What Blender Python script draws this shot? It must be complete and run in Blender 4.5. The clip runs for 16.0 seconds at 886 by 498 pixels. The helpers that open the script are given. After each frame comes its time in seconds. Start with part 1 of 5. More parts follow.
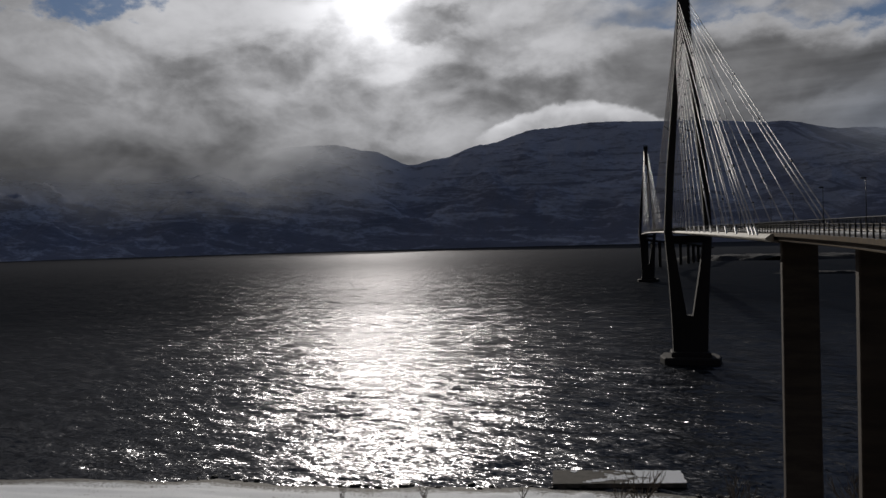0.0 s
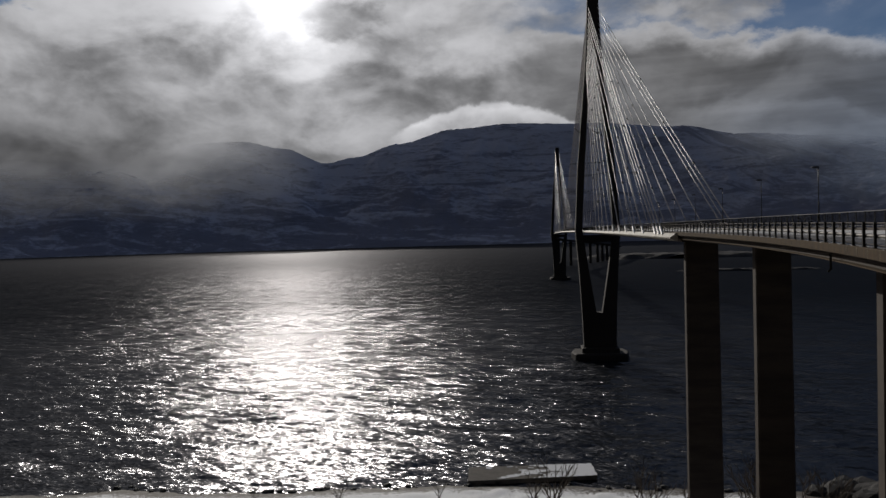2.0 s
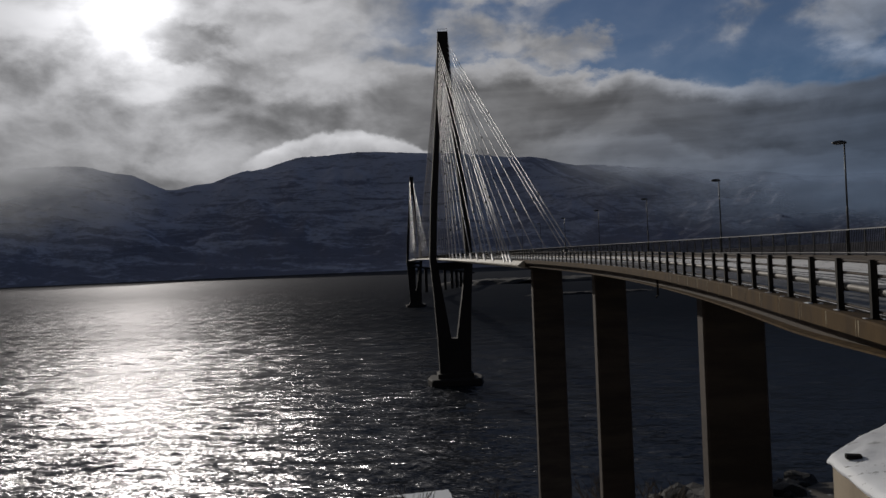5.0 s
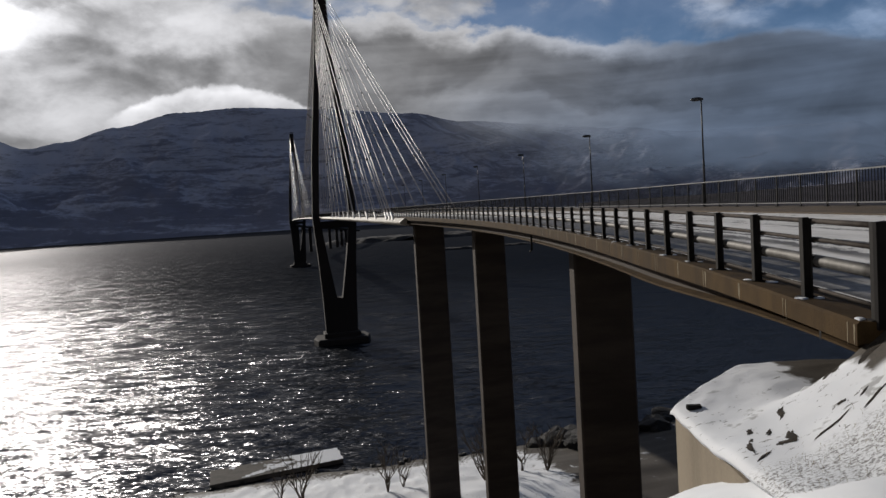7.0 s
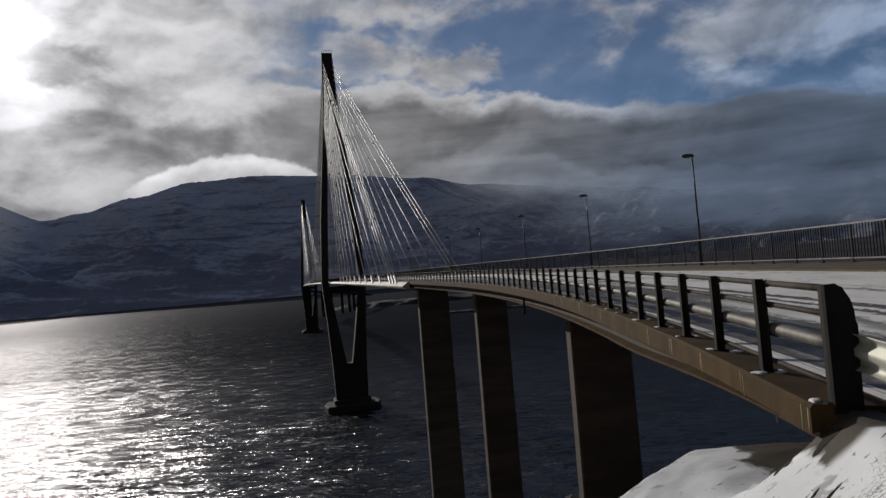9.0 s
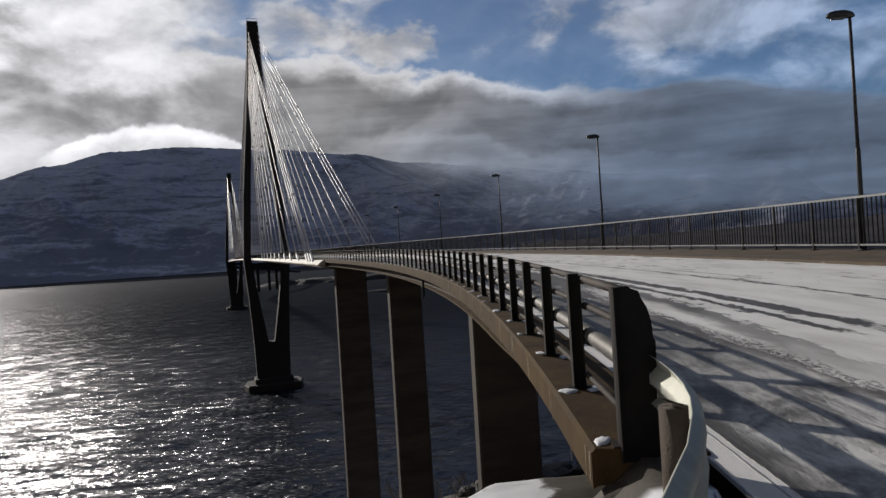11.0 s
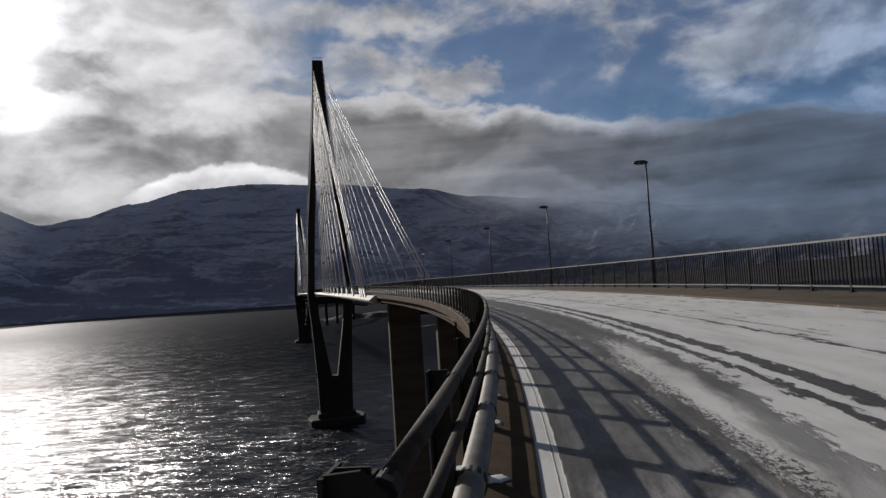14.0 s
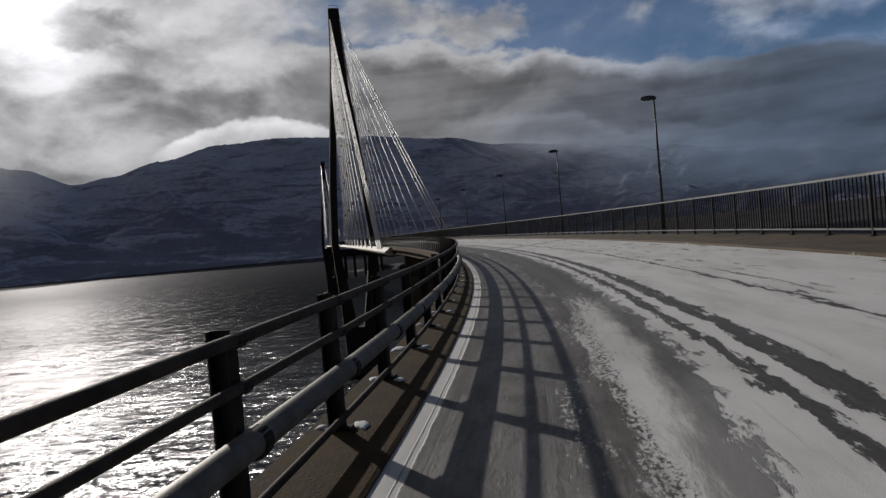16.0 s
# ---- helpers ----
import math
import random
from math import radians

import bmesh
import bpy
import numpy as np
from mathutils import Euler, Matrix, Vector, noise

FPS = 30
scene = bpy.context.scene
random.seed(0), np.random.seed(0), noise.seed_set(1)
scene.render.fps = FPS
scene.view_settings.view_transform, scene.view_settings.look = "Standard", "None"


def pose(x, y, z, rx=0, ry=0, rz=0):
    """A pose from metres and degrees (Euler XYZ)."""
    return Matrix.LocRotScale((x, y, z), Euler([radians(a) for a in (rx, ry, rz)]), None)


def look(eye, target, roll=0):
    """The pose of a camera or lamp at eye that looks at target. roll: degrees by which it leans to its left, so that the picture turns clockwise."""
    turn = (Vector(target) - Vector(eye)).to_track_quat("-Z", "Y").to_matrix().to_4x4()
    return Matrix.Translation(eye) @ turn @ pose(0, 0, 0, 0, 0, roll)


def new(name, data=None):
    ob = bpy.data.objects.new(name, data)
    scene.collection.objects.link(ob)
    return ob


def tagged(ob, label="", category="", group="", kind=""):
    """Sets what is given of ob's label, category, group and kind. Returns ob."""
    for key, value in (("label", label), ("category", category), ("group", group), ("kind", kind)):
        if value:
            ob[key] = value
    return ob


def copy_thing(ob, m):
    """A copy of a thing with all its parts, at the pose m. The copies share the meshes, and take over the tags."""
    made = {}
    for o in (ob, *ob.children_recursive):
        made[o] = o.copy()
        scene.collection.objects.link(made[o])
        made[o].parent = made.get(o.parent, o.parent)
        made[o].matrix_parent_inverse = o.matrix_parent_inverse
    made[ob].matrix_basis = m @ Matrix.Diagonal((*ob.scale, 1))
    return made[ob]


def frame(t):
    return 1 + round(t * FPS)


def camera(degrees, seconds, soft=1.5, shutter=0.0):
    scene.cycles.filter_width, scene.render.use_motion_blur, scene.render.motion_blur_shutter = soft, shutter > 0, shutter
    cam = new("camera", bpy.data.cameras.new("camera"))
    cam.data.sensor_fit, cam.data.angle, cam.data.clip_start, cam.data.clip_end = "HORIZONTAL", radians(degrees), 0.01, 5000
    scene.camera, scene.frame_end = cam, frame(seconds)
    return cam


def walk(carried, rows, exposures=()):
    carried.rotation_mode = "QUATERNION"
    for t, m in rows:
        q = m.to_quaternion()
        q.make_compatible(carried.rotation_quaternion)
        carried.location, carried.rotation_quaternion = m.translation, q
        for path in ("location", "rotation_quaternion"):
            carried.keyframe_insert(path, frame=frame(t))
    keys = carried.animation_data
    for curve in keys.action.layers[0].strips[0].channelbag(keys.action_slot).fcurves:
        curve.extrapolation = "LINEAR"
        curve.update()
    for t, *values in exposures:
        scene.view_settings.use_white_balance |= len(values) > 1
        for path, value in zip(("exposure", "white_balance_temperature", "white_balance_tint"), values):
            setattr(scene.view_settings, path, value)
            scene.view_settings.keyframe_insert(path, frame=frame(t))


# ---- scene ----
cam = camera(63.8, 16.0)
PATH = [
    (0, (-22.873, -279.925, 48.096), (-23.367, -277.987, 48.07), -1.5),
    (0.5, (-22.824, -279.816, 48.068), (-23.307, -277.875, 48.037), -1.9),
    (1, (-22.85, -279.703, 48.049), (-23.317, -277.759, 48.019), -1.6),
    (1.5, (-22.878, -279.552, 48.027), (-23.288, -277.594, 47.994), -1.4),
    (2, (-22.975, -279.367, 48.056), (-23.237, -277.385, 48.022), -1.5),
    (2.5, (-22.882, -279.263, 48.118), (-23.047, -277.27, 48.095), -2.0),
    (3, (-22.813, -279.164, 48.147), (-22.9, -277.166, 48.141), -1.4),
    (3.2, (-22.785, -279.124, 48.159), (-22.851, -277.125, 48.168), -1.6),
    (5.3, (-22.620, -279.213, 48.325), (-22.416, -277.224, 48.355), -2.1),
    (5.5, (-22.584, -279.193, 48.339), (-22.336, -277.209, 48.367), -1.9),
    (6, (-22.494, -279.142, 48.375), (-22.179, -277.168, 48.425), -1.2),
    (6.5, (-22.372, -279.064, 48.333), (-21.932, -277.114, 48.263), -3.4),
    (7, (-22.087, -278.738, 48.338), (-21.635, -276.792, 48.233), -3.5),
    (7.5, (-21.763, -278.572, 48.383), (-21.366, -276.612, 48.395), -4.7),
    (8, (-21.408, -278.502, 48.347), (-21.034, -276.537, 48.338), -4.0),
    (8.5, (-21.006, -278.237, 48.331), (-20.59, -276.281, 48.362), -3.7),
    (8.7, (-20.845, -278.131, 48.325), (-20.434, -276.175, 48.391), -4.4),
    (10.8, (-18.561, -276.719, 48.274), (-17.955, -274.815, 48.353), -3.9),
    (11, (-18.365, -276.567, 48.28), (-17.754, -274.662, 48.279), -3.6),
    (11.5, (-17.875, -276.186, 48.296), (-17.219, -274.297, 48.326), -3.8),
    (12, (-17.438, -275.761, 48.265), (-16.736, -273.888, 48.243), -2.4),
    (12.5, (-17.018, -275.385, 48.257), (-16.226, -273.548, 48.253), -2.5),
    (13, (-16.656, -275.005, 48.226), (-15.825, -273.187, 48.312), -2.8),
    (13.5, (-16.291, -274.713, 48.333), (-15.411, -272.919, 48.416), -3.5),
    (14, (-15.91, -274.246, 48.408), (-15.475, -272.296, 48.512), -3.7),
    (14.5, (-15.498, -273.706, 48.353), (-15.066, -271.753, 48.378), -3.3),
    (15, (-15.019, -273.279, 48.377), (-14.762, -271.295, 48.391), -2.0),
    (15.5, (-14.462, -273.072, 48.377), (-14.206, -271.089, 48.446), -0.5),
    (16, (-14.009, -272.579, 48.368), (-13.66, -270.61, 48.337), -5.0),
]
EXPOSURE = [(0, -1.0), (3, -0.95), (5.5, -0.97), (6, -0.9), (6.5, -0.82), (7, -0.42), (7.5, -0.45), (8, -0.65), (8.5, -0.65), (11, -0.15), (12, 0.08), (12.5, 0.28), (13.5, 0.18), (14.2, -0.65), (15, -0.85), (15.5, -1.0), (16, -0.68)]
walk(cam, [(t, look(eye, target, roll)) for t, eye, target, roll in PATH], EXPOSURE)

# ---- light ----
SUN_AZ, SUN_EL = -19.4, 18.3                      # degrees from the bridge axis, above the horizon
SUN = Vector((math.sin(radians(SUN_AZ)) * math.cos(radians(SUN_EL)),
              math.cos(radians(SUN_AZ)) * math.cos(radians(SUN_EL)), math.sin(radians(SUN_EL))))
sun_data = bpy.data.lights.new("sun", "SUN")
sun_data.energy, sun_data.angle, sun_data.color = 4.1, radians(0.6), (1.0, 0.94, 0.86)
sun = new("sun", sun_data)
sun.matrix_world = look((0, 0, 300), Vector((0, 0, 300)) - SUN)


class Nodes:
    """A short way to write node trees."""

    def __init__(self, tree):
        self.t = tree
        tree.nodes.clear()

    def add(self, kind):
        return self.t.nodes.new("ShaderNode" + kind)

    def put(self, socket, value):
        if isinstance(value, bpy.types.NodeSocket):
            self.t.links.new(value, socket)
        else:
            socket.default_value = value

    def math(self, op, a, b=0.0, c=0.0, clamp=False):
        n = self.add("Math")
        n.operation, n.use_clamp = op, clamp
        for s, v in zip(n.inputs, (a, b, c)):
            self.put(s, v)
        return n.outputs[0]

    def vec(self, op, a, b=(0, 0, 0)):
        n = self.add("VectorMath")
        n.operation = op
        self.put(n.inputs[0], a)
        self.put(n.inputs[1], b)
        return n.outputs["Value"] if op in ("DOT_PRODUCT", "LENGTH") else n.outputs[0]

    def scale(self, v, by):
        """A vector stretched by three factors."""
        return self.vec("MULTIPLY", v, by)

    def noise(self, v, scale, detail=4.0, rough=0.55, warp=0.0):
        n = self.add("TexNoise")
        self.put(n.inputs["Vector"], v)
        n.inputs["Scale"].default_value, n.inputs["Detail"].default_value = scale, detail
        n.inputs["Roughness"].default_value, n.inputs["Distortion"].default_value = rough, warp
        return n.outputs[0]

    def step(self, v, a, b, lo=0.0, hi=1.0):
        """lo below a, hi above b, smooth between."""
        n = self.add("MapRange")
        n.interpolation_type = "SMOOTHSTEP"
        for s, x in zip(n.inputs, (v, a, b, lo, hi)):
            self.put(s, x)
        return n.outputs[0]

    def mix(self, f, a, b):
        n = self.add("Mix")
        n.data_type = "RGBA"
        for s, x in zip((n.inputs[0], n.inputs[6], n.inputs[7]), (f, a, b)):
            self.put(s, (*x, 1) if isinstance(x, tuple) and len(x) == 3 else x)
        return n.outputs[2]

    def band(self, v, a, b, soft):
        """1 between a and b, 0 outside."""
        return self.math("MULTIPLY", self.step(v, a - soft, a + soft), self.step(v, b - soft, b + soft, 1.0, 0.0))

    def bump(self, h, strength, distance, normal=None):
        n = self.add("Bump")
        n.inputs["Strength"].default_value, n.inputs["Distance"].default_value = strength, distance
        self.put(n.inputs["Height"], h)
        if normal:
            self.put(n.inputs["Normal"], normal)
        return n.outputs[0]


# sky: clear blue with broken cloud, brightest round the veiled sun
world = bpy.data.worlds.new("sky")
scene.world = world
world.use_nodes = True
N = Nodes(world.node_tree)
sky = N.add("TexSky")
sky.sky_type, sky.sun_disc = "NISHITA", False
sky.sun_elevation, sky.sun_rotation = radians(SUN_EL), radians(SUN_AZ)
sky.air_density, sky.dust_density, sky.ozone_density = 1.0, 0.3, 3.0
way = N.add("TexCoord").outputs["Generated"]
sep = N.add("SeparateXYZ")
N.put(sep.inputs[0], way)
az0 = N.math("MULTIPLY", N.math("ARCTAN2", sep.outputs[0], sep.outputs[1]), 57.2958)      # degrees from the bridge axis
el0 = N.math("MULTIPLY", N.math("ARCSINE", sep.outputs[2]), 57.2958)                      # degrees above the horizon


def turned(a, b, c=0.0):
    n = N.add("CombineXYZ")
    for socket, value in zip(n.inputs, (a, b, c)):
        N.put(socket, value)
    return n.outputs[0]


# everything in the sky is laid out on a sheet of angles that wind has pulled about
flat_map = turned(N.math("DIVIDE", az0, 8.6), N.math("DIVIDE", el0, 5.2))
ragged = N.add("TexNoise")
N.put(ragged.inputs["Vector"], flat_map)
ragged.inputs["Scale"].default_value, ragged.inputs["Detail"].default_value = 1.5, 8.0
ragged.inputs["Roughness"].default_value = 0.58
pull = N.add("SeparateXYZ")
N.put(pull.inputs[0], N.vec("SUBTRACT", ragged.outputs["Color"], (0.5, 0.5, 0.5)))
az = N.math("ADD", az0, N.math("MULTIPLY", pull.outputs[0], 13.0))
el = N.math("ADD", el0, N.math("MULTIPLY", pull.outputs[1], 5.0))


def puff(a, e, ra, re, amount):
    """A soft lump of cloud at an angle and height, with two radii."""
    dx = N.math("DIVIDE", N.math("SUBTRACT", az, a), ra)
    dy = N.math("DIVIDE", N.math("SUBTRACT", el, e), re)
    d = N.math("ADD", N.math("MULTIPLY", dx, dx), N.math("MULTIPLY", dy, dy))
    return N.step(d, 0.0, 2.4, amount, 0.0)


def total(lumps):
    out = 0.0
    for lump in lumps:
        out = N.math("ADD", out, puff(*lump))
    return out


thick = N.noise(flat_map, 1.15, 8.0, 0.50, 0.35)
toward = N.noise(N.vec("ADD", flat_map, (-0.07, 0.20, 0.0)), 1.15, 8.0, 0.50, 0.35)
lit = N.step(N.math("SUBTRACT", thick, toward), -0.15, 0.16)
fleece = N.noise(flat_map, 4.6, 7.0, 0.60, 0.25)
toglow = N.vec("DOT_PRODUCT", way, tuple(SUN))
glow_wide = N.step(toglow, 0.86, 1.0)
glow = N.math("POWER", N.math("MAXIMUM", toglow, 0.0), 260.0)
core = N.math("POWER", N.math("MAXIMUM", toglow, 0.0), 1100.0)

# the bank on the right: a bright crest falling to the right, grey below, lighter again over the snowfields
crest = N.math("ADD", N.step(az0, 6.0, 34.0, 15.6, 11.2), N.step(az0, 38.0, 52.0, 0.0, -2.6))
depth = N.math("SUBTRACT", crest, N.math("ADD", el0, N.math("MULTIPLY", pull.outputs[1], N.step(az0, 18.0, 38.0, 5.0, 2.0))))
bank = N.step(depth, -0.5, 0.35)
right = N.step(az, -5.0, 6.0)
rim = N.math("MULTIPLY", N.step(depth, 0.0, 1.7, 1.0, 0.0), N.step(az0, 26.0, 36.0, 1.0, 0.12))
bank_level = N.math("ADD", N.step(az0, 8.0, 38.0, 0.28, 0.165), N.math("MULTIPLY", rim, 0.42))
bank_level = N.math("ADD", bank_level, N.math("MULTIPLY", N.math("SUBTRACT", lit, 0.5), N.step(az0, 12.0, 40.0, 0.13, 0.04)))
layers = N.noise(turned(N.math("DIVIDE", az0, 26.0), N.math("DIVIDE", el0, 2.0)), 1.3, 6.0, 0.52, 0.3)
bank_level = N.math("ADD", bank_level, N.math("MULTIPLY", N.math("SUBTRACT", layers, 0.5), N.step(az0, 12.0, 40.0, 0.34, 0.20)))
low_cloud = N.math("SUBTRACT", N.step(az0, 14.0, 46.0, 9.2, 5.6), el)
bank_level = N.math("ADD", bank_level, N.math("MULTIPLY", N.step(low_cloud, -0.2, 0.5), N.math("MULTIPLY", N.step(low_cloud, 0.0, 5.0, 0.075, 0.0), N.step(az0, 18.0, 42.0, 1.0, 0.35))))
bank_level = N.math("MAXIMUM", bank_level, 0.05)

# the overcast on the left: heaped cloud lit through from behind
heap = N.math("ADD", N.math("MULTIPLY", lit, 0.55), N.math("MULTIPLY", N.step(thick, 0.34, 0.64, 1.0, 0.0), 0.45))
heap = N.math("ADD", heap, N.math("MULTIPLY", N.math("SUBTRACT", fleece, 0.5), 0.50))
heap = N.math("ADD", heap, total([(-24.0, 14.3, 5.0, 1.7, -0.36), (-16.0, 16.9, 3.0, 1.0, -0.40), (-10.5, 11.9, 6.0, 1.6, -0.30), (-34.0, 11.2, 9.0, 1.8, -0.22), (-2.0, 12.0, 5.0, 0.9, -0.25),
                                  (-20.0, 11.2, 3.5, 1.1, -0.2), (-18.5, 14.2, 4.0, 1.4, 0.25), (-15.0, 8.0, 4.0, 0.9, 0.12), (-4.0, 16.0, 4.0, 2.8, 0.25), (-31.0, 17.0, 7.0, 2.2, 0.35)]))
heap = N.step(heap, -0.35, 1.15, 0.0, 1.15)
left_level = N.math("ADD", 0.25, N.math("MULTIPLY", heap, N.math("ADD", 0.37, N.math("MULTIPLY", glow_wide, 0.45))))
left_level = N.math("ADD", left_level, N.math("MULTIPLY", glow, N.math("ADD", 0.25, N.math("MULTIPLY", heap, 1.0))))
left_level = N.math("ADD", left_level, N.math("MULTIPLY", core, 1.6))
left_level = N.math("MULTIPLY", left_level, N.math("ADD", N.step(el, 6.0, 12.0, 0.0, 1.0), N.math("MULTIPLY", N.step(el, 6.0, 12.0, 1.0, 0.0), N.step(az0, -34.0, -14.0, 0.36, 0.80))))

# thin broken cloud in the blue above the bank
veil = N.math("ADD", N.step(thick, 0.36, 0.70, 0.0, 0.60), total([(16.2, 16.1, 3.2, 1.1, 0.75), (7.5, 17.2, 5.5, 1.2, 0.50), (36.5, 15.2, 6.0, 1.7, 0.62), (43.0, 17.0, 7.0, 2.2, 0.60), (39.0, 13.4, 4.0, 0.9, 0.40), (8.0, 21.0, 5.0, 1.2, 0.65),
                                                                  (1.0, 18.1, 2.2, 0.8, -0.6), (22.0, 18.6, 6.0, 1.6, -0.45), (29.0, 14.2, 5.0, 1.4, -0.45), (56.0, 4.0, 8.0, 1.4, 0.1)]))
veil = N.math("ADD", veil, N.math("MULTIPLY", N.math("SUBTRACT", fleece, 0.5), 0.8))
veil = N.math("MAXIMUM", N.step(veil, 0.0, 0.95, 0.16, 0.95), N.step(az0, 70.0, 100.0, 0.0, 0.95))
veil_level = N.math("ADD", N.step(az0, 10.0, 46.0, 0.42, 0.30), N.math("MULTIPLY", lit, 0.32))
open_sky = N.step(el, 40.0, 60.0)

level = N.math("ADD", N.math("MULTIPLY", bank, bank_level), N.math("MULTIPLY", N.math("SUBTRACT", 1.0, bank), veil_level))
level = N.math("ADD", N.math("MULTIPLY", right, level), N.math("MULTIPLY", N.math("SUBTRACT", 1.0, right), left_level))
gap_left = N.step(N.math("ADD", puff(-41.0, 17.2, 4.5, 1.5, 0.8), N.math("MULTIPLY", N.math("SUBTRACT", fleece, 0.5), 1.3)), 0.35, 0.8, 1.0, 0.15)
dens = N.math("ADD", N.math("MULTIPLY", right, N.math("MAXIMUM", bank, veil)), N.math("MULTIPLY", N.math("SUBTRACT", 1.0, right), gap_left))
# a bright roll of cloud lying along the high ridge
arch = N.math("POWER", N.math("DIVIDE", N.math("ADD", az0, 3.3), 6.2), 2.0)
under = N.math("SUBTRACT", N.math("SUBTRACT", 10.45, N.math("MULTIPLY", arch, 1.45)), el0)
under = N.math("ADD", under, N.math("MULTIPLY", N.math("SUBTRACT", N.noise(way, 22.0, 6.0, 0.6), 0.5), 1.6))
ridge_roll = N.math("MULTIPLY", N.step(under, -0.12, 0.30), N.step(arch, 1.0, 2.0, 1.0, 0.0))
level = N.math("ADD", level, N.math("MULTIPLY", ridge_roll, N.step(under, 0.0, 1.7, 0.62, 0.16)))
dens = N.math("MAXIMUM", dens, ridge_roll)
cool = N.step(N.math("ADD", az0, N.math("MULTIPLY", N.math("SUBTRACT", crest, el), 1.2)), 14.0, 46.0)
cloud = N.mix(cool, (0.985, 0.985, 1.02), (0.68, 0.90, 1.30))
cloud = N.vec("SCALE", cloud)
level = N.math("MULTIPLY", level, N.math("MULTIPLY", N.step(sep.outputs[1], -0.2, 0.55, 0.30, 1.0), N.step(el0, 24.0, 46.0, 1.0, 0.60)))       # the sky behind is dull
N.put(cloud.node.inputs["Scale"], level)
clear = N.vec("MULTIPLY", sky.outputs[0], (0.036, 0.048, 0.063))
dens = N.math("MULTIPLY", dens, N.math("SUBTRACT", 1.0, N.math("MULTIPLY", open_sky, 0.55)))
bg = N.add("Background")
N.put(bg.inputs[0], N.mix(dens, clear, cloud))
bg.inputs[1].default_value = 1.0
N.put(N.add("OutputWorld").inputs[0], bg.outputs[0])


# ---- materials ----
def material(name):
    m = bpy.data.materials.new(name)
    m.use_nodes = True
    n = Nodes(m.node_tree)
    b = n.add("BsdfPrincipled")
    n.put(n.add("OutputMaterial").inputs[0], b.outputs[0])
    n.place = n.add("NewGeometry").outputs["Position"]
    return m, n, b


def surface(name, light, dark, rough=0.8, metal=0.0, size=1.0, grain=40.0, relief=0.3, depth=0.01, stretch=(1, 1, 1), spread=0.15, gloss=0.3):
    """A plain weathered surface: two colours mixed by blotches and by grain."""
    m, n, b = material(name)
    at = n.scale(n.place, stretch)
    big = n.noise(at, size, 5.0, 0.6)
    fine = n.noise(n.place, grain, 3.0, 0.6)
    f = n.math("ADD", n.math("MULTIPLY", n.step(big, 0.5 - spread, 0.5 + spread), 0.7), n.math("MULTIPLY", fine, 0.3))
    n.put(b.inputs["Base Color"], n.mix(f, dark, light))
    n.put(b.inputs["Roughness"], n.math("ADD", rough - 0.1, n.math("MULTIPLY", big, 0.2)))
    b.inputs["Metallic"].default_value = metal
    b.inputs["Specular IOR Level"].default_value = gloss
    n.put(b.inputs["Normal"], n.bump(n.math("ADD", fine, n.math("MULTIPLY", big, 0.8)), relief, depth))
    return m


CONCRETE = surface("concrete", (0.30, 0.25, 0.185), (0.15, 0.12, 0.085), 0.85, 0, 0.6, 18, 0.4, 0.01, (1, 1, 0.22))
# far below plain concrete: the shade of the backlit faces is in this colour
PIER = surface("shaded_pier_concrete", (0.086, 0.067, 0.054), (0.034, 0.026, 0.021), 0.85, 0, 0.45, 9, 0.4, 0.02, (0.35, 0.35, 1.7), spread=0.22)
KERB = surface("kerb_concrete", (0.098, 0.062, 0.027), (0.030, 0.0175, 0.0075), 0.85, 0, 1.6, 30, 0.6, 0.012, (1.3, 1.3, 0.35), spread=0.24, gloss=0.1)
# pylons stand against the sun; their shade is put into this near-black tone
PYLON = surface("backlit_pylon_concrete", (0.032, 0.026, 0.025), (0.018, 0.015, 0.014), 0.85, 0, 0.08, 1.5, 0.2, 0.05, (1, 1, 0.3))
FAIRING = surface("edge_beam_paint", (0.46, 0.42, 0.35), (0.26, 0.23, 0.18), 0.6, 0, 0.2, 6, 0.2, 0.01)
POST = surface("post_steel", (0.028, 0.025, 0.022), (0.013, 0.012, 0.011), 0.7, 0.0, 3.0, 60, 0.3, 0.004, gloss=0.12)
DARK = surface("plate_steel", (0.018, 0.016, 0.015), (0.009, 0.008, 0.008), 0.8, 0.0, 3.0, 60, 0.3, 0.004, gloss=0.08)
STREAK = surface("lime_streak", (0.36, 0.31, 0.22), (0.14, 0.105, 0.06), 0.9, 0, 9.0, 60, 0.3, 0.003, (1, 1, 0.3))
PIPE = surface("galvanised_pipe", (0.175, 0.166, 0.152), (0.075, 0.068, 0.060), 0.6, 0.35, 3.5, 70, 0.4, 0.004)
RAIL = surface("rusty_rail", (0.075, 0.060, 0.050), (0.026, 0.020, 0.016), 0.75, 0.1, 4.0, 60, 0.5, 0.004, gloss=0.15)
STUMP = surface("weathered_post", (0.07, 0.052, 0.038), (0.03, 0.022, 0.016), 0.8, 0, 4.0, 40, 0.6, 0.01, (1, 1, 0.3))
BEAM = surface("galvanised_beam", (0.46, 0.46, 0.40), (0.26, 0.26, 0.22), 0.5, 0.3, 2.5, 50, 0.3, 0.004)
RAILTOP = surface("fence_top_rail", (0.22, 0.22, 0.22), (0.13, 0.13, 0.13), 0.5, 0.1, 1.5, 50, 0.2, 0.003)
FENCE = surface("fence_steel", (0.05, 0.048, 0.047), (0.025, 0.024, 0.023), 0.75, 0.0, 1.5, 50, 0.2, 0.003, gloss=0.12)
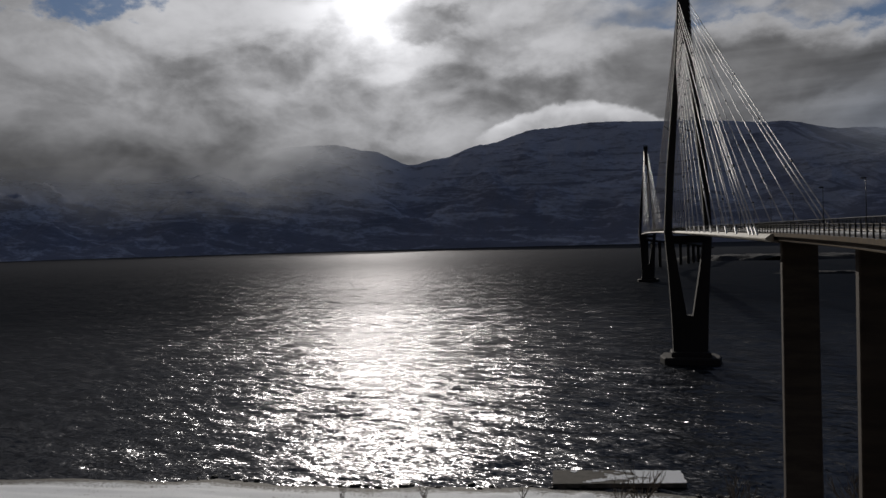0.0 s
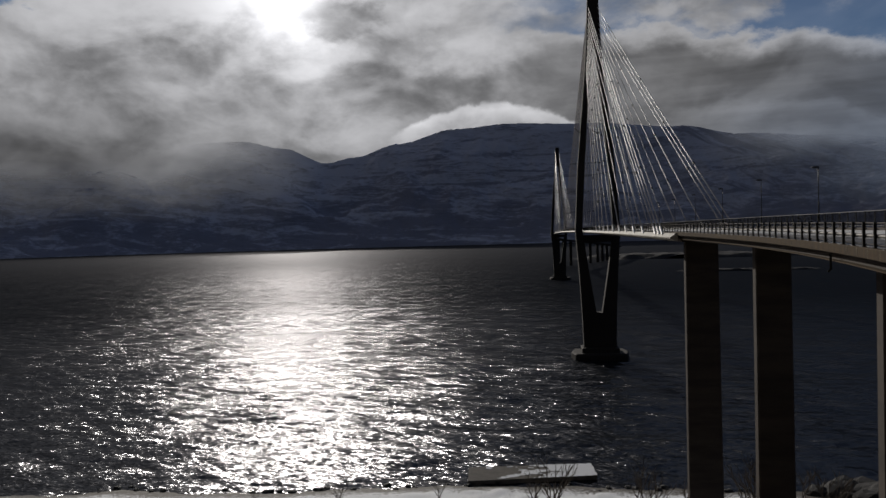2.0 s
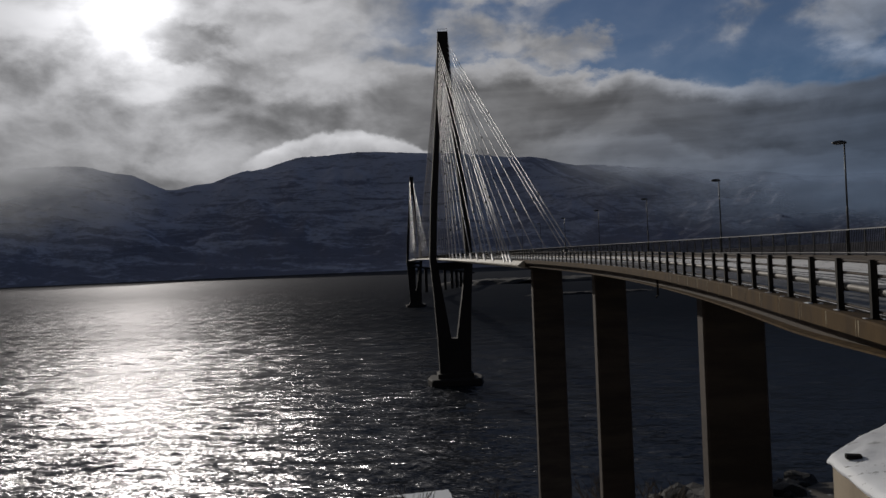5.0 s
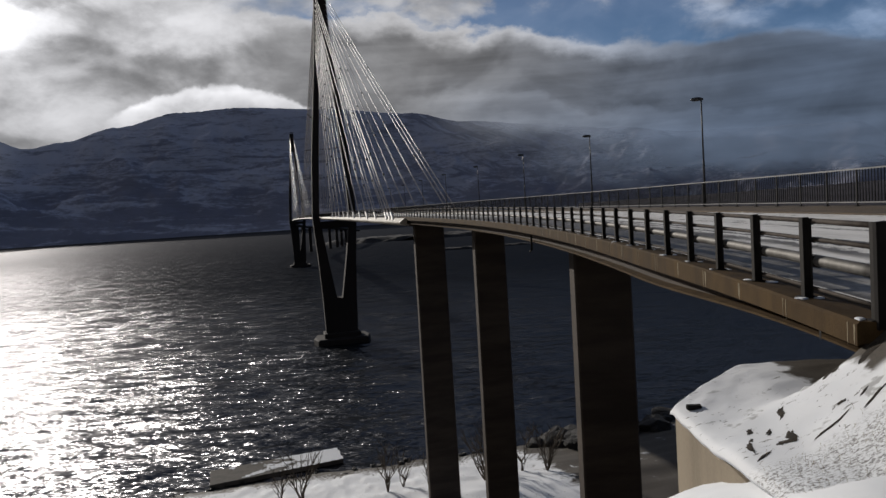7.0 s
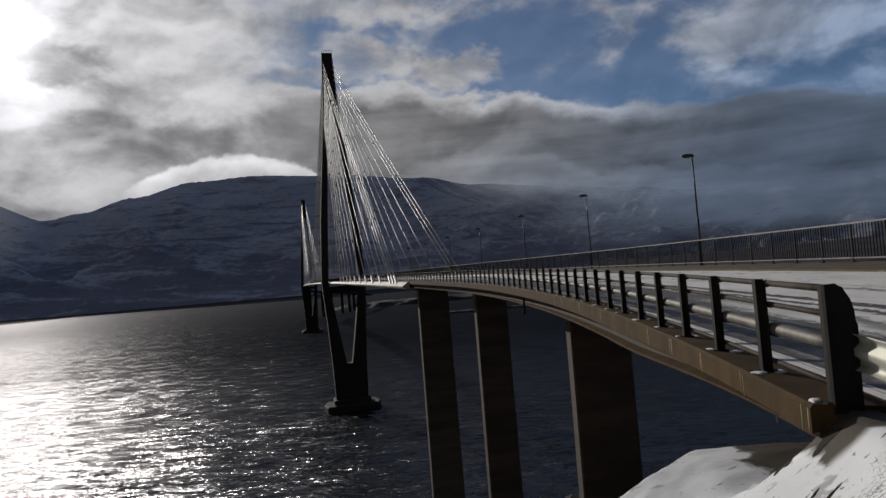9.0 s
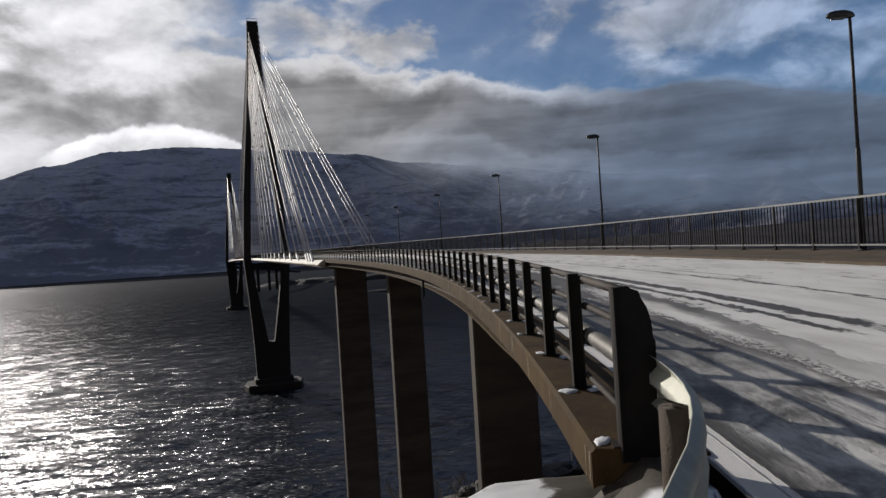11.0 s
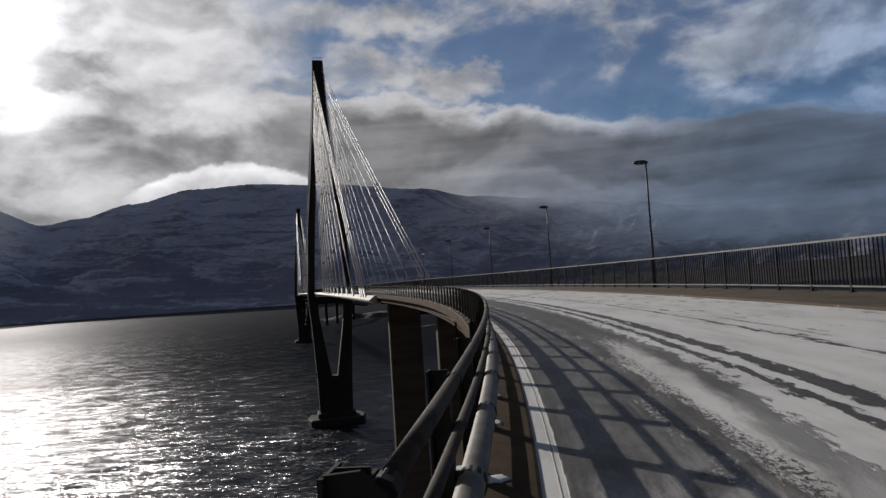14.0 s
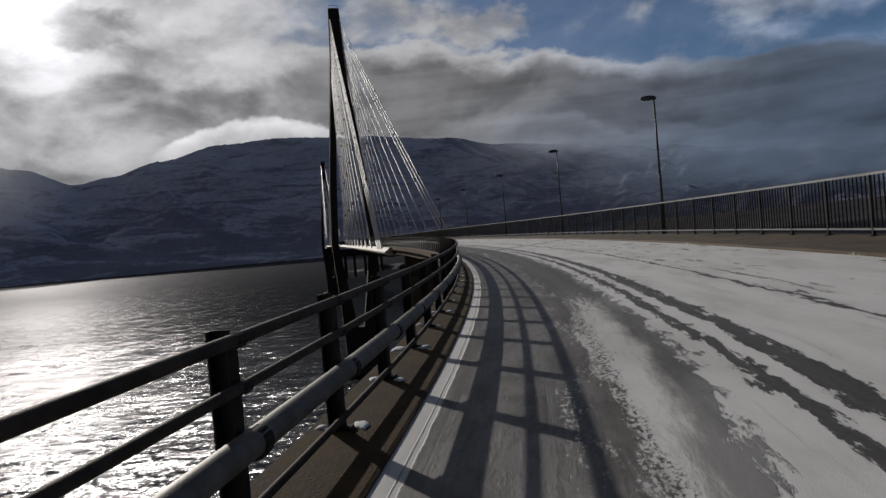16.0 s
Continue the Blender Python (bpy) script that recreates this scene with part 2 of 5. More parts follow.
SLAT = surface("fence_bars", (0.022, 0.022, 0.022), (0.010, 0.010, 0.010), 0.9, 0.0, 1.5, 50, 0.2, 0.003, gloss=0.05)
LAMP = surface("lamp_steel", (0.06, 0.06, 0.062), (0.035, 0.035, 0.036), 0.5, 0.2, 1.0, 40, 0.2, 0.003)
CABLE = surface("cable_sheath", (0.80, 0.75, 0.73), (0.64, 0.59, 0.57), 0.5, 0.0, 0.2, 3, 0.1, 0.01, gloss=0.3)
CLAMP = surface("cable_clamp", (0.03, 0.03, 0.03), (0.02, 0.02, 0.02), 0.7)
GLASS = surface("lamp_lens", (0.16, 0.16, 0.16), (0.10, 0.10, 0.10), 0.25)
ROCK = surface("shore_rock", (0.030, 0.027, 0.025), (0.009, 0.008, 0.008), 0.75, 0, 0.5, 6, 1.0, 0.15)
SOIL = surface("bare_soil", (0.05, 0.038, 0.027), (0.012, 0.009, 0.007), 0.95, 0, 8.0, 70, 1.0, 0.01)
QUAY = surface("quay_concrete", (0.125, 0.112, 0.096), (0.060, 0.052, 0.044), 0.9, 0, 0.5, 12, 0.4, 0.02)
TWIG = surface("twig_bark", (0.13, 0.10, 0.075), (0.05, 0.04, 0.03), 0.9, 0, 6.0, 60, 0.3, 0.004)
STRAW = surface("dry_grass", (0.30, 0.24, 0.14), (0.14, 0.10, 0.06), 0.9, 0, 6.0, 60, 0.3, 0.004)
ICE = surface("clump_snow", (0.82, 0.83, 0.85), (0.68, 0.70, 0.74), 0.8, 0, 5.0, 40, 0.5, 0.01)


def make_snow(name, bank=False):
    """Drifted snow with earth and straw showing through; on the bank none lies under the deck and straw pokes out at the back."""
    m, n, b = material(name)
    big = n.noise(n.place, 0.35, 6.0, 0.62, 0.4)
    mid = n.noise(n.place, 2.2, 5.0, 0.58, 0.2)
    fine = n.noise(n.place, 22.0, 4.0, 0.65)
    bare = n.step(n.math("ADD", n.math("MULTIPLY", mid, 0.65), n.math("MULTIPLY", big, 0.35)), 0.585, 0.625)
    sep_n = n.add("SeparateXYZ")
    n.put(sep_n.inputs[0], n.place)
    wet = n.step(n.math("ADD", sep_n.outputs[2], n.math("MULTIPLY", n.math("SUBTRACT", mid, 0.5), 2.4)), 0.35, 0.9, 1.0, 0.0)
    bare = n.math("MULTIPLY", bare, n.step(sep_n.outputs[1], -205.0, -188.0, 1.0, 0.45))
    bare = n.math("MAXIMUM", bare, wet)
    # unseen steep slope and land behind darkened to cut snow bounce; shaded abutment foot too
    dark_cover = n.math("ADD", n.band(sep_n.outputs[1], -269.0, -186.0, 4.0), n.step(sep_n.outputs[1], -340.0, -310.0, 1.0, 0.0), clamp=True)
    # the rock point on the right-hand shore is bare of snow
    dark_cover = n.math("MAXIMUM", dark_cover, n.math("MULTIPLY", n.step(n.math("ADD", sep_n.outputs[0], n.math("MULTIPLY", n.math("SUBTRACT", big, 0.5), 14.0)), 20.0, 23.0), n.step(sep_n.outputs[1], -275.0, -265.0)))
    bare = n.math("MAXIMUM", bare, n.math("MULTIPLY", dark_cover, n.step(big, 0.18, 0.38)))
    if bank:
        speck = n.noise(n.scale(n.place, (1.0, 1.6, 1.0)), 26.0, 5.0, 0.7, 0.4)
        straw = n.math("MULTIPLY", n.step(n.math("ADD", sep_n.outputs[1], n.math("MULTIPLY", mid, 0.5)), -273.45, -273.05, 1.0, 0.0), n.step(speck, 0.50, 0.58, 0.0, 0.75))
        across_n = n.math("ADD", n.vec("DOT_PRODUCT", n.vec("SUBTRACT", n.place, (-15.764, -272.312, 0.0)), (0.9444, -0.3287, 0.0)), n.math("MULTIPLY", n.math("SUBTRACT", mid, 0.5), 0.9))
        along_n = n.math("ADD", n.vec("DOT_PRODUCT", n.vec("SUBTRACT", n.place, (-15.764, -272.312, 0.0)), (0.3287, 0.9444, 0.0)), n.math("MULTIPLY", n.math("SUBTRACT", big, 0.5), 0.8))
        shelter = n.math("MULTIPLY", n.step(across_n, -0.45, -0.30), n.step(along_n, -0.75, -0.55))
        specks = n.step(n.noise(n.scale(n.place, (0.5, 1.0, 1.0)), 9.0, 6.0, 0.72, 0.6), 0.615, 0.64)
        bare = n.math("MAXIMUM", n.math("MULTIPLY", bare, 0.5), n.math("MAXIMUM", n.math("MULTIPLY", specks, 0.85), n.math("MAXIMUM", straw, shelter)))
    earth = n.mix(fine, (0.020, 0.016, 0.012), (0.075, 0.058, 0.04))
    snow = n.mix(mid, (0.70, 0.72, 0.76), (0.84, 0.85, 0.86))
    n.put(b.inputs["Base Color"], n.mix(bare, snow, earth))
    b.inputs["Roughness"].default_value = 0.8
    h = n.math("ADD", n.math("MULTIPLY", mid, 1.0), n.math("MULTIPLY", fine, 0.15))
    n.put(b.inputs["Normal"], n.bump(h, 0.35, 0.05))
    return m


def make_road():
    """Asphalt under wind-packed snow, bare along the wheel tracks. UV: metres along, metres across from the left posts."""
    m, n, b = material("snowy_asphalt")
    uv = n.add("UVMap").outputs[0]
    s = n.add("SeparateXYZ")
    n.put(s.inputs[0], uv)
    along, across = s.outputs[0], s.outputs[1]
    slow = n.noise(n.scale(uv, (0.05, 0.35, 1)), 1.0, 3.0, 0.5)
    torn = n.noise(n.scale(uv, (0.55, 2.6, 1)), 1.0, 7.0, 0.68, 0.5)
    streak = n.noise(n.scale(uv, (0.35, 16.0, 1)), 1.0, 3.0, 0.6)
    crumb = n.noise(n.scale(uv, (13.0, 24.0, 1)), 1.0, 5.0, 0.75)
    grain = n.noise(uv, 90.0, 2.0, 0.7)
    x = n.math("ADD", across, n.math("MULTIPLY", n.math("SUBTRACT", slow, 0.5), 0.22))
    tear = n.noise(n.scale(uv, (1.6, 6.5, 1)), 1.0, 6.0, 0.72, 0.3)
    x = n.math("ADD", x, n.math("MULTIPLY", n.math("SUBTRACT", torn, 0.5), 0.38))
    x = n.math("ADD", x, n.math("MULTIPLY", n.math("SUBTRACT", tear, 0.5), 0.30))
    smear = n.noise(n.scale(uv, (0.30, 1.3, 1)), 1.0, 6.0, 0.62, 0.3)
    shred = n.noise(n.scale(uv, (3.0, 14.0, 1)), 1.0, 6.0, 0.72, 0.2)
    ragged = n.math("ADD", x, n.math("MULTIPLY", n.math("SUBTRACT", shred, 0.5), 0.30))
    # snow cover: lane by lane
    edge = n.band(n.math("ADD", across, n.math("MULTIPLY", n.math("SUBTRACT", tear, 0.5), 0.06)), 0.49, 0.715, 0.008)
    rut = n.band(n.math("ADD", across, n.math("MULTIPLY", n.math("SUBTRACT", tear, 0.5), 0.04)), 0.655, 0.668, 0.005)
    edge = n.math("MULTIPLY", edge, n.math("SUBTRACT", 1.0, n.math("MULTIPLY", rut, 0.55)))
    field = n.step(x, 2.06, 2.24)
    frayed = n.math("ADD", x, n.math("ADD", n.math("MULTIPLY", n.math("SUBTRACT", tear, 0.5), 0.55), n.math("MULTIPLY", n.math("SUBTRACT", shred, 0.5), 0.30)))
    drift_in = n.step(along, 2.0, 8.5, 0.40, 0.0)
    lane = n.math("MULTIPLY", n.math("MULTIPLY", n.step(n.math("ADD", x, drift_in), 2.56, 2.84), n.step(n.math("ADD", frayed, drift_in), 3.02, 3.09, 1.0, 0.0)), n.step(n.math("ADD", along, n.math("MULTIPLY", torn, 3.0)), 2.8, 5.5, 0.30, 1.0))
    far_bare = n.math("MULTIPLY", n.step(along, 6.0, 17.0), n.step(x, 2.7, 3.2, 1.0, 0.0))
    cut1 = n.math("MULTIPLY", n.band(ragged, 3.25, 3.40, 0.022), n.step(n.math("ADD", along, n.math("MULTIPLY", tear, 4.0)), 4.6, 6.0))
    cut2 = n.math("MULTIPLY", n.band(ragged, 3.58, 3.82, 0.022), n.step(n.noise(n.scale(uv, (0.5, 2.0, 1)), 1.0, 5.0, 0.65, 0.3), 0.36, 0.44, 0.45, 1.0))
    cut3 = n.band(n.math("ADD", x, n.math("MULTIPLY", slow, 0.3)), 5.10, 5.17, 0.025)
    cut4 = n.band(n.math("ADD", x, n.math("MULTIPLY", slow, 0.3)), 5.50, 5.56, 0.025)
    gap = n.step(n.noise(n.scale(uv, (0.10, 0.5, 1)), 1.0, 3.0), 0.45, 0.55)
    scar = n.math("MULTIPLY", n.math("MULTIPLY", n.band(x, 1.88, 2.26, 0.06), n.step(n.math("ADD", n.math("MULTIPLY", crumb, 0.6), n.math("MULTIPLY", shred, 0.4)), 0.455, 0.52)), n.step(n.noise(n.scale(uv, (0.75, 2.6, 1)), 1.0, 6.0, 0.70, 0.3), n.step(along, 2.5, 7.0, 0.36, 0.44), n.step(along, 2.5, 7.0, 0.46, 0.54)))
    cover = n.math("SUBTRACT", field, n.math("MULTIPLY", scar, 0.70))
    cover = n.math("SUBTRACT", cover, n.math("MULTIPLY", far_bare, 0.82))
    for c, k in ((cut1, 0.95), (cut2, 0.95), (cut3, 0.92), (cut4, 0.6)):
        c = n.math("MULTIPLY", c, gap) if k < 0.9 else c
        cover = n.math("SUBTRACT", cover, n.math("MULTIPLY", c, k))
    # crumbled snow thrown beside the wheel track, a dusting on the bare part
    litter = n.math("MULTIPLY", n.band(x, 1.74, 2.30, 0.10), n.step(crumb, 0.49, 0.55))
    cover = n.math("SUBTRACT", cover, n.math("MULTIPLY", n.math("MULTIPLY", n.band(x, 1.95, 2.35, 0.08), n.step(crumb, 0.50, 0.54)), 0.7))
    cover = n.math("MAXIMUM", cover, n.math("MULTIPLY", litter, n.step(torn, 0.42, 0.62, 0.0, 0.55)))
    dust = n.math("MULTIPLY", n.step(streak, 0.42, 0.75), n.step(torn, 0.35, 0.75))
    fleck = n.step(n.noise(n.scale(uv, (0.55, 3.6, 1)), 1.0, 6.0, 0.66, 0.3), 0.585, 0.625)
    cover = n.math("SUBTRACT", cover, n.math("MULTIPLY", n.math("MULTIPLY", fleck, n.step(x, 4.3, 5.2)), 0.6))
    cover = n.math("MULTIPLY", cover, n.step(n.noise(n.scale(uv, (0.22, 7.0, 1)), 1.0, 5.0, 0.65, 0.2), 0.56, 0.72, 1.0, 0.62))
    # the cover breaks off in crumbs, torn along the way of the wheels
    bite = n.math("ADD", n.math("MULTIPLY", n.math("SUBTRACT", shred, 0.5), 1.5), n.math("MULTIPLY", n.math("SUBTRACT", crumb, 0.5), 0.5))
    crisp = n.step(n.math("ADD", cover, bite), 0.36, 0.60)
    cover = n.math("ADD", n.math("MULTIPLY", cover, 0.35), n.math("MULTIPLY", crisp, 0.65))
    cover = n.math("MULTIPLY", cover, n.math("SUBTRACT", 1.0, n.math("MULTIPLY", lane, n.step(smear, 0.30, 0.62, 0.92, 0.68))))
    film = n.math("MULTIPLY", n.step(n.noise(n.scale(uv, (0.7, 1.5, 1)), 1.0, 6.0, 0.66, 0.4), 0.34, 0.60), n.band(x, 0.85, 2.1, 0.12))
    film = n.math("MULTIPLY", film, n.step(along, 0.0, 5.0, 1.0, 0.30))
    cover = n.math("MAXIMUM", cover, n.math("MULTIPLY", film, n.math("ADD", n.step(shred, 0.38, 0.52, 0.22, 0.52), n.step(along, 2.0, 5.5, 0.38, 0.0))))
    cover = n.math("MAXIMUM", cover, n.math("MULTIPLY", dust, 0.28))
    cover = n.math("MAXIMUM", cover, n.math("MULTIPLY", edge, n.step(crumb, 0.62, 0.74, 0.95, 0.55)))
    cover = n.math("MULTIPLY", cover, n.step(torn, 0.62, 0.84, 1.0, 0.78), clamp=True)
    worn = n.noise(n.scale(uv, (0.25, 9.0, 1)), 1.0, 5.0, 0.7, 0.15)
    spot = n.noise(n.scale(uv, (9.0, 22.0, 1)), 1.0, 4.0, 0.75)
    tone = n.math("ADD", n.math("MULTIPLY", grain, 0.3), n.math("MULTIPLY", n.step(worn, 0.3, 0.7), 0.4))
    tone = n.math("ADD", tone, n.math("MULTIPLY", n.step(spot, 0.35, 0.65), 0.3))
    tar = n.mix(tone, (0.020, 0.0175, 0.016), (0.105, 0.094, 0.081))
    ice = n.mix(n.math("ADD", n.math("MULTIPLY", torn, 0.5), n.math("MULTIPLY", n.step(smear, 0.3, 0.6), 0.5)), (0.50, 0.485, 0.47), (0.82, 0.81, 0.795))
    tar = n.mix(n.math("MULTIPLY", scar, 0.55), tar, (0.075, 0.052, 0.036))
    n.put(b.inputs["Base Color"], n.mix(cover, tar, ice))
    n.put(b.inputs["Roughness"], n.math("ADD", 0.55, n.math("MULTIPLY", cover, 0.3)))
    b.inputs["Specular IOR Level"].default_value = 0.35
    h = n.math("ADD", n.math("MULTIPLY", cover, 0.8), n.math("MULTIPLY", grain, 0.12))
    h = n.math("ADD", h, n.math("MULTIPLY", crumb, 0.15))
    n.put(b.inputs["Normal"], n.bump(h, 0.7, 0.03))
    return m


def make_footway():
    """Brown gritted footway; wind has left a frayed edge of snow along its kerb. UV as on the road."""
    m, n, b = material("gritted_footway")
    uv = n.add("UVMap").outputs[0]
    s = n.add("SeparateXYZ")
    n.put(s.inputs[0], uv)
    grit = n.noise(uv, 45.0, 4.0, 0.75)
    blot = n.noise(n.scale(uv, (0.5, 1.4, 1)), 1.0, 6.0, 0.62, 0.3)
    fray = n.noise(n.scale(uv, (1.1, 3.2, 1)), 1.0, 7.0, 0.68, 0.4)
    soil = n.mix(n.math("ADD", n.math("MULTIPLY", grit, 0.5), n.math("MULTIPLY", n.step(blot, 0.3, 0.7), 0.5)), (0.030, 0.019, 0.011), (0.130, 0.088, 0.048))
    snow = n.step(n.math("ADD", s.outputs[1], n.math("MULTIPLY", n.math("SUBTRACT", fray, 0.5), 0.60)), 7.34, 7.40, 1.0, 0.0)
    snow = n.math("MAXIMUM", snow, n.math("MULTIPLY", n.step(fray, 0.66, 0.69), n.step(blot, 0.5, 0.6, 0.0, 0.8)))
    n.put(b.inputs["Base Color"], n.mix(snow, soil, (0.74, 0.72, 0.68)))
    b.inputs["Roughness"].default_value = 0.85
    n.put(b.inputs["Normal"], n.bump(n.math("ADD", grit, snow), 0.6, 0.012))
    return m


def make_water():
    """Dark fjord water, ruffled by wind."""
    m, n, b = material("fjord_water")
    turn = n.add("VectorRotate")
    turn.rotation_type = "Z_AXIS"
    n.put(turn.inputs["Vector"], n.place)
    turn.inputs["Angle"].default_value = 0.22
    crest = turn.outputs[0]
    out = n.vec("LENGTH", n.vec("SUBTRACT", n.place, (-18.0, -275.0, 0.0)))
    gust = n.noise(n.scale(n.place, (0.5, 1.0, 1.0)), 0.010, 3.0, 0.5)

    def slopes(stretch, size, detail, rough, warp):
        """Two independent slopes of the wave facets."""
        t = n.add("TexNoise")
        n.put(t.inputs["Vector"], n.scale(crest, stretch))
        t.inputs["Scale"].default_value, t.inputs["Detail"].default_value = size, detail
        t.inputs["Roughness"].default_value, t.inputs["Distortion"].default_value = rough, warp
        return n.vec("SUBTRACT", t.outputs["Color"], (0.5, 0.5, 0.5))

    # wind waves, shorter near the shore, with long chop under them; calm in the lee of the far mountain
    chop = slopes((0.42, 1.0, 1.0), 1.6, 4.0, 0.68, 0.3)
    sea = slopes((0.40, 1.0, 1.0), 0.075, 3.0, 0.65, 0.3)
    mid_w = slopes((0.36, 1.0, 1.0), 0.26, 3.0, 0.62, 0.3)
    lean = n.vec("ADD", n.scale(mid_w, (1.5, 1.0, 0.0)), n.scale(chop, (2.5, 1.7, 0.0)))
    lean = n.vec("ADD", lean, n.scale(sea, (0.7, 0.8, 0.0)))
    force = n.math("MULTIPLY", n.step(out, 700.0, 1600.0, 1.0, 0.60), n.step(gust, 0.3, 0.7, 0.8, 1.12))
    pushed = n.vec("SCALE", lean)
    n.put(pushed.node.inputs["Scale"], force)
    geo = n.add("NewGeometry").outputs["Normal"]
    relief = n.vec("NORMALIZE", n.vec("ADD", geo, pushed))
    rough_n = n.math("ADD", n.step(out, 130.0, 500.0, 0.23, 0.29), n.step(out, 450.0, 1600.0, 0.0, 0.22))
    # a rough sea hides part of its own mirror; the fall with distance stands in for cloud shadow
    shine = n.add("BsdfGlossy")
    n.put(shine.inputs["Roughness"], rough_n)
    n.put(shine.inputs["Normal"], relief)
    shine.inputs["Color"].default_value = (0.93, 0.925, 0.97, 1)
    deep = n.add("BsdfDiffuse")
    deep.inputs["Color"].default_value = (0.004, 0.006, 0.009, 1)
    both = n.add("MixShader")
    n.put(both.inputs[0], n.math("ADD", n.step(out, 150.0, 620.0, 0.100, 0.036), n.step(out, 850.0, 2600.0, 0.0, 0.026)))
    n.put(both.inputs[1], deep.outputs[0])
    n.put(both.inputs[2], shine.outputs[0])
    for node in n.t.nodes:
        if node.type == "OUTPUT_MATERIAL":
            n.put(node.inputs[0], both.outputs[0])
    return m


def make_mountain(name, snow, rock, cap=None, left_cloud=(120.0, 620.0), right_cloud=(330.0, 600.0)):
    """Snow with bands of dark rock and birchwood, toned for haze; the tops go up into low cloud where cap says so."""
    m, n, b = material(name)
    sep_n = n.add("SeparateXYZ")
    n.put(sep_n.inputs[0], n.place)
    high = sep_n.outputs[2]
    lean = n.vec("ADD", n.scale(n.place, (0.0026, 0.0026, 0.017)), n.scale(n.place, (0.0, 0.005, 0.0)))
    strata = n.noise(lean, 1.0, 9.0, 0.70, 0.9)
    patch = n.noise(n.scale(n.place, (1, 1, 1.6)), 0.0016, 5.0, 0.6)
    fleck = n.noise(n.scale(n.place, (1, 1, 3.4)), 0.026, 5.0, 0.72)
    dark_cover = n.step(high, 20.0, 520.0, 0.075, -0.01)
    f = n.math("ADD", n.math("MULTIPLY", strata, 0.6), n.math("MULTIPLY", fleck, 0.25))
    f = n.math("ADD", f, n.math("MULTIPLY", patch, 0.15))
    dark = n.step(n.math("ADD", f, dark_cover), 0.475, 0.585)
    # gullies running down the right-hand slopes
    slant = n.add("CombineXYZ")
    n.put(slant.inputs[0], n.math("MULTIPLY", n.math("ADD", sep_n.outputs[0], n.math("MULTIPLY", high, 1.5)), 0.0042))
    n.put(slant.inputs[1], n.math("MULTIPLY", high, 0.0026))
    gully = n.step(n.noise(slant.outputs[0], 1.0, 6.0, 0.62, 0.6), 0.54, 0.60)
    dark = n.math("MAXIMUM", dark, n.math("MULTIPLY", gully, n.step(sep_n.outputs[0], 500.0, 1000.0, 0.0, 0.85)))
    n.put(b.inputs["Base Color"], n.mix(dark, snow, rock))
    b.inputs["Roughness"].default_value = 0.95
    b.inputs["Specular IOR Level"].default_value = 0.1
    n.put(b.inputs["Normal"], n.bump(n.math("ADD", strata, n.math("MULTIPLY", fleck, 0.4)), 0.7, 40.0))
    if cap:
        drift = n.noise(n.scale(n.place, (1, 1, 2.0)), 0.0021, 4.0, 0.55)
        left = n.step(sep_n.outputs[0], cap[0], cap[1], 1.0, 0.0)
        right = n.step(sep_n.outputs[0], cap[2], cap[3])
        top = n.math("ADD", high, n.math("MULTIPLY", n.math("SUBTRACT", drift, 0.5), 330.0))
        fade = n.math("ADD", n.math("MULTIPLY", left, n.step(top, *left_cloud)), n.math("MULTIPLY", right, n.step(top, *right_cloud)), clamp=True)
        # right-hand slopes turn see-through lower down, standing in for haze and cloud shadow
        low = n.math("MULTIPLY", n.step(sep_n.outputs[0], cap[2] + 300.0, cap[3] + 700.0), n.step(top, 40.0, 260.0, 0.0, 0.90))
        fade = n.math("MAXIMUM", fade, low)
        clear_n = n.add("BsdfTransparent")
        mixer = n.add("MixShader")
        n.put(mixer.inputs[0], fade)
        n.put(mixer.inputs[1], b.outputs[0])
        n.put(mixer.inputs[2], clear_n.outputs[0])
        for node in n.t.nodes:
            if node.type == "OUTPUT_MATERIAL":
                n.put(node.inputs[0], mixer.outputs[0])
    return m


FOOTWAY = make_footway()
SNOW, BANKSNOW, ROAD, WATER = make_snow("ground_snow"), make_snow("bank_snow", True), make_road(), make_water()
# distance haze is in these tones: bluish snow, rock lifted towards it, far range duller
HILL = make_mountain("hazy_mountain_snow", (0.76, 0.775, 0.90), (0.37, 0.375, 0.47), (-2300.0, -1300.0, 900.0, 1900.0))
FARHILL = make_mountain("hazy_far_mountain_snow", (0.34, 0.38, 0.50), (0.17, 0.185, 0.26), (-9000.0, -8000.0, -500.0, 0.0), right_cloud=(200.0, 480.0))
SHOREWOOD = surface("shore_birchwood", (0.055, 0.048, 0.06), (0.018, 0.014, 0.019), 0.9, 0, 0.012, 0.12, 0.6, 3.0, (1, 1, 3.5), spread=0.07)
LAND = surface("far_land", (0.05, 0.048, 0.052), (0.012, 0.012, 0.014), 0.9, 0, 0.03, 0.4, 0.5, 1.0)


# ---- building helpers ----
def mesh(name, verts, faces, mat, parent=None, label="", smooth=False, uvs=None):
    """One mesh object; uvs: one pair for each vertex."""
    me = bpy.data.meshes.new(name)
    me.from_pydata([tuple(v) for v in verts], [], faces)
    me.materials.append(mat)
    if uvs is not None:
        layer = me.uv_layers.new(name="UVMap")
        for loop in me.loops:
            layer.data[loop.index].uv = uvs[loop.vertex_index]
    if smooth:
        me.polygons.foreach_set("use_smooth", [True] * len(me.polygons))
    me.update()
    ob = new(name, me)
    if parent:
        ob.parent = parent
    if label:
        tagged(ob, label)
    return ob


def repeat(name, data, m, parent):
    """Another object on the same mesh."""
    ob = new(name, data)
    ob.parent = parent
    ob.matrix_basis = m
    return ob


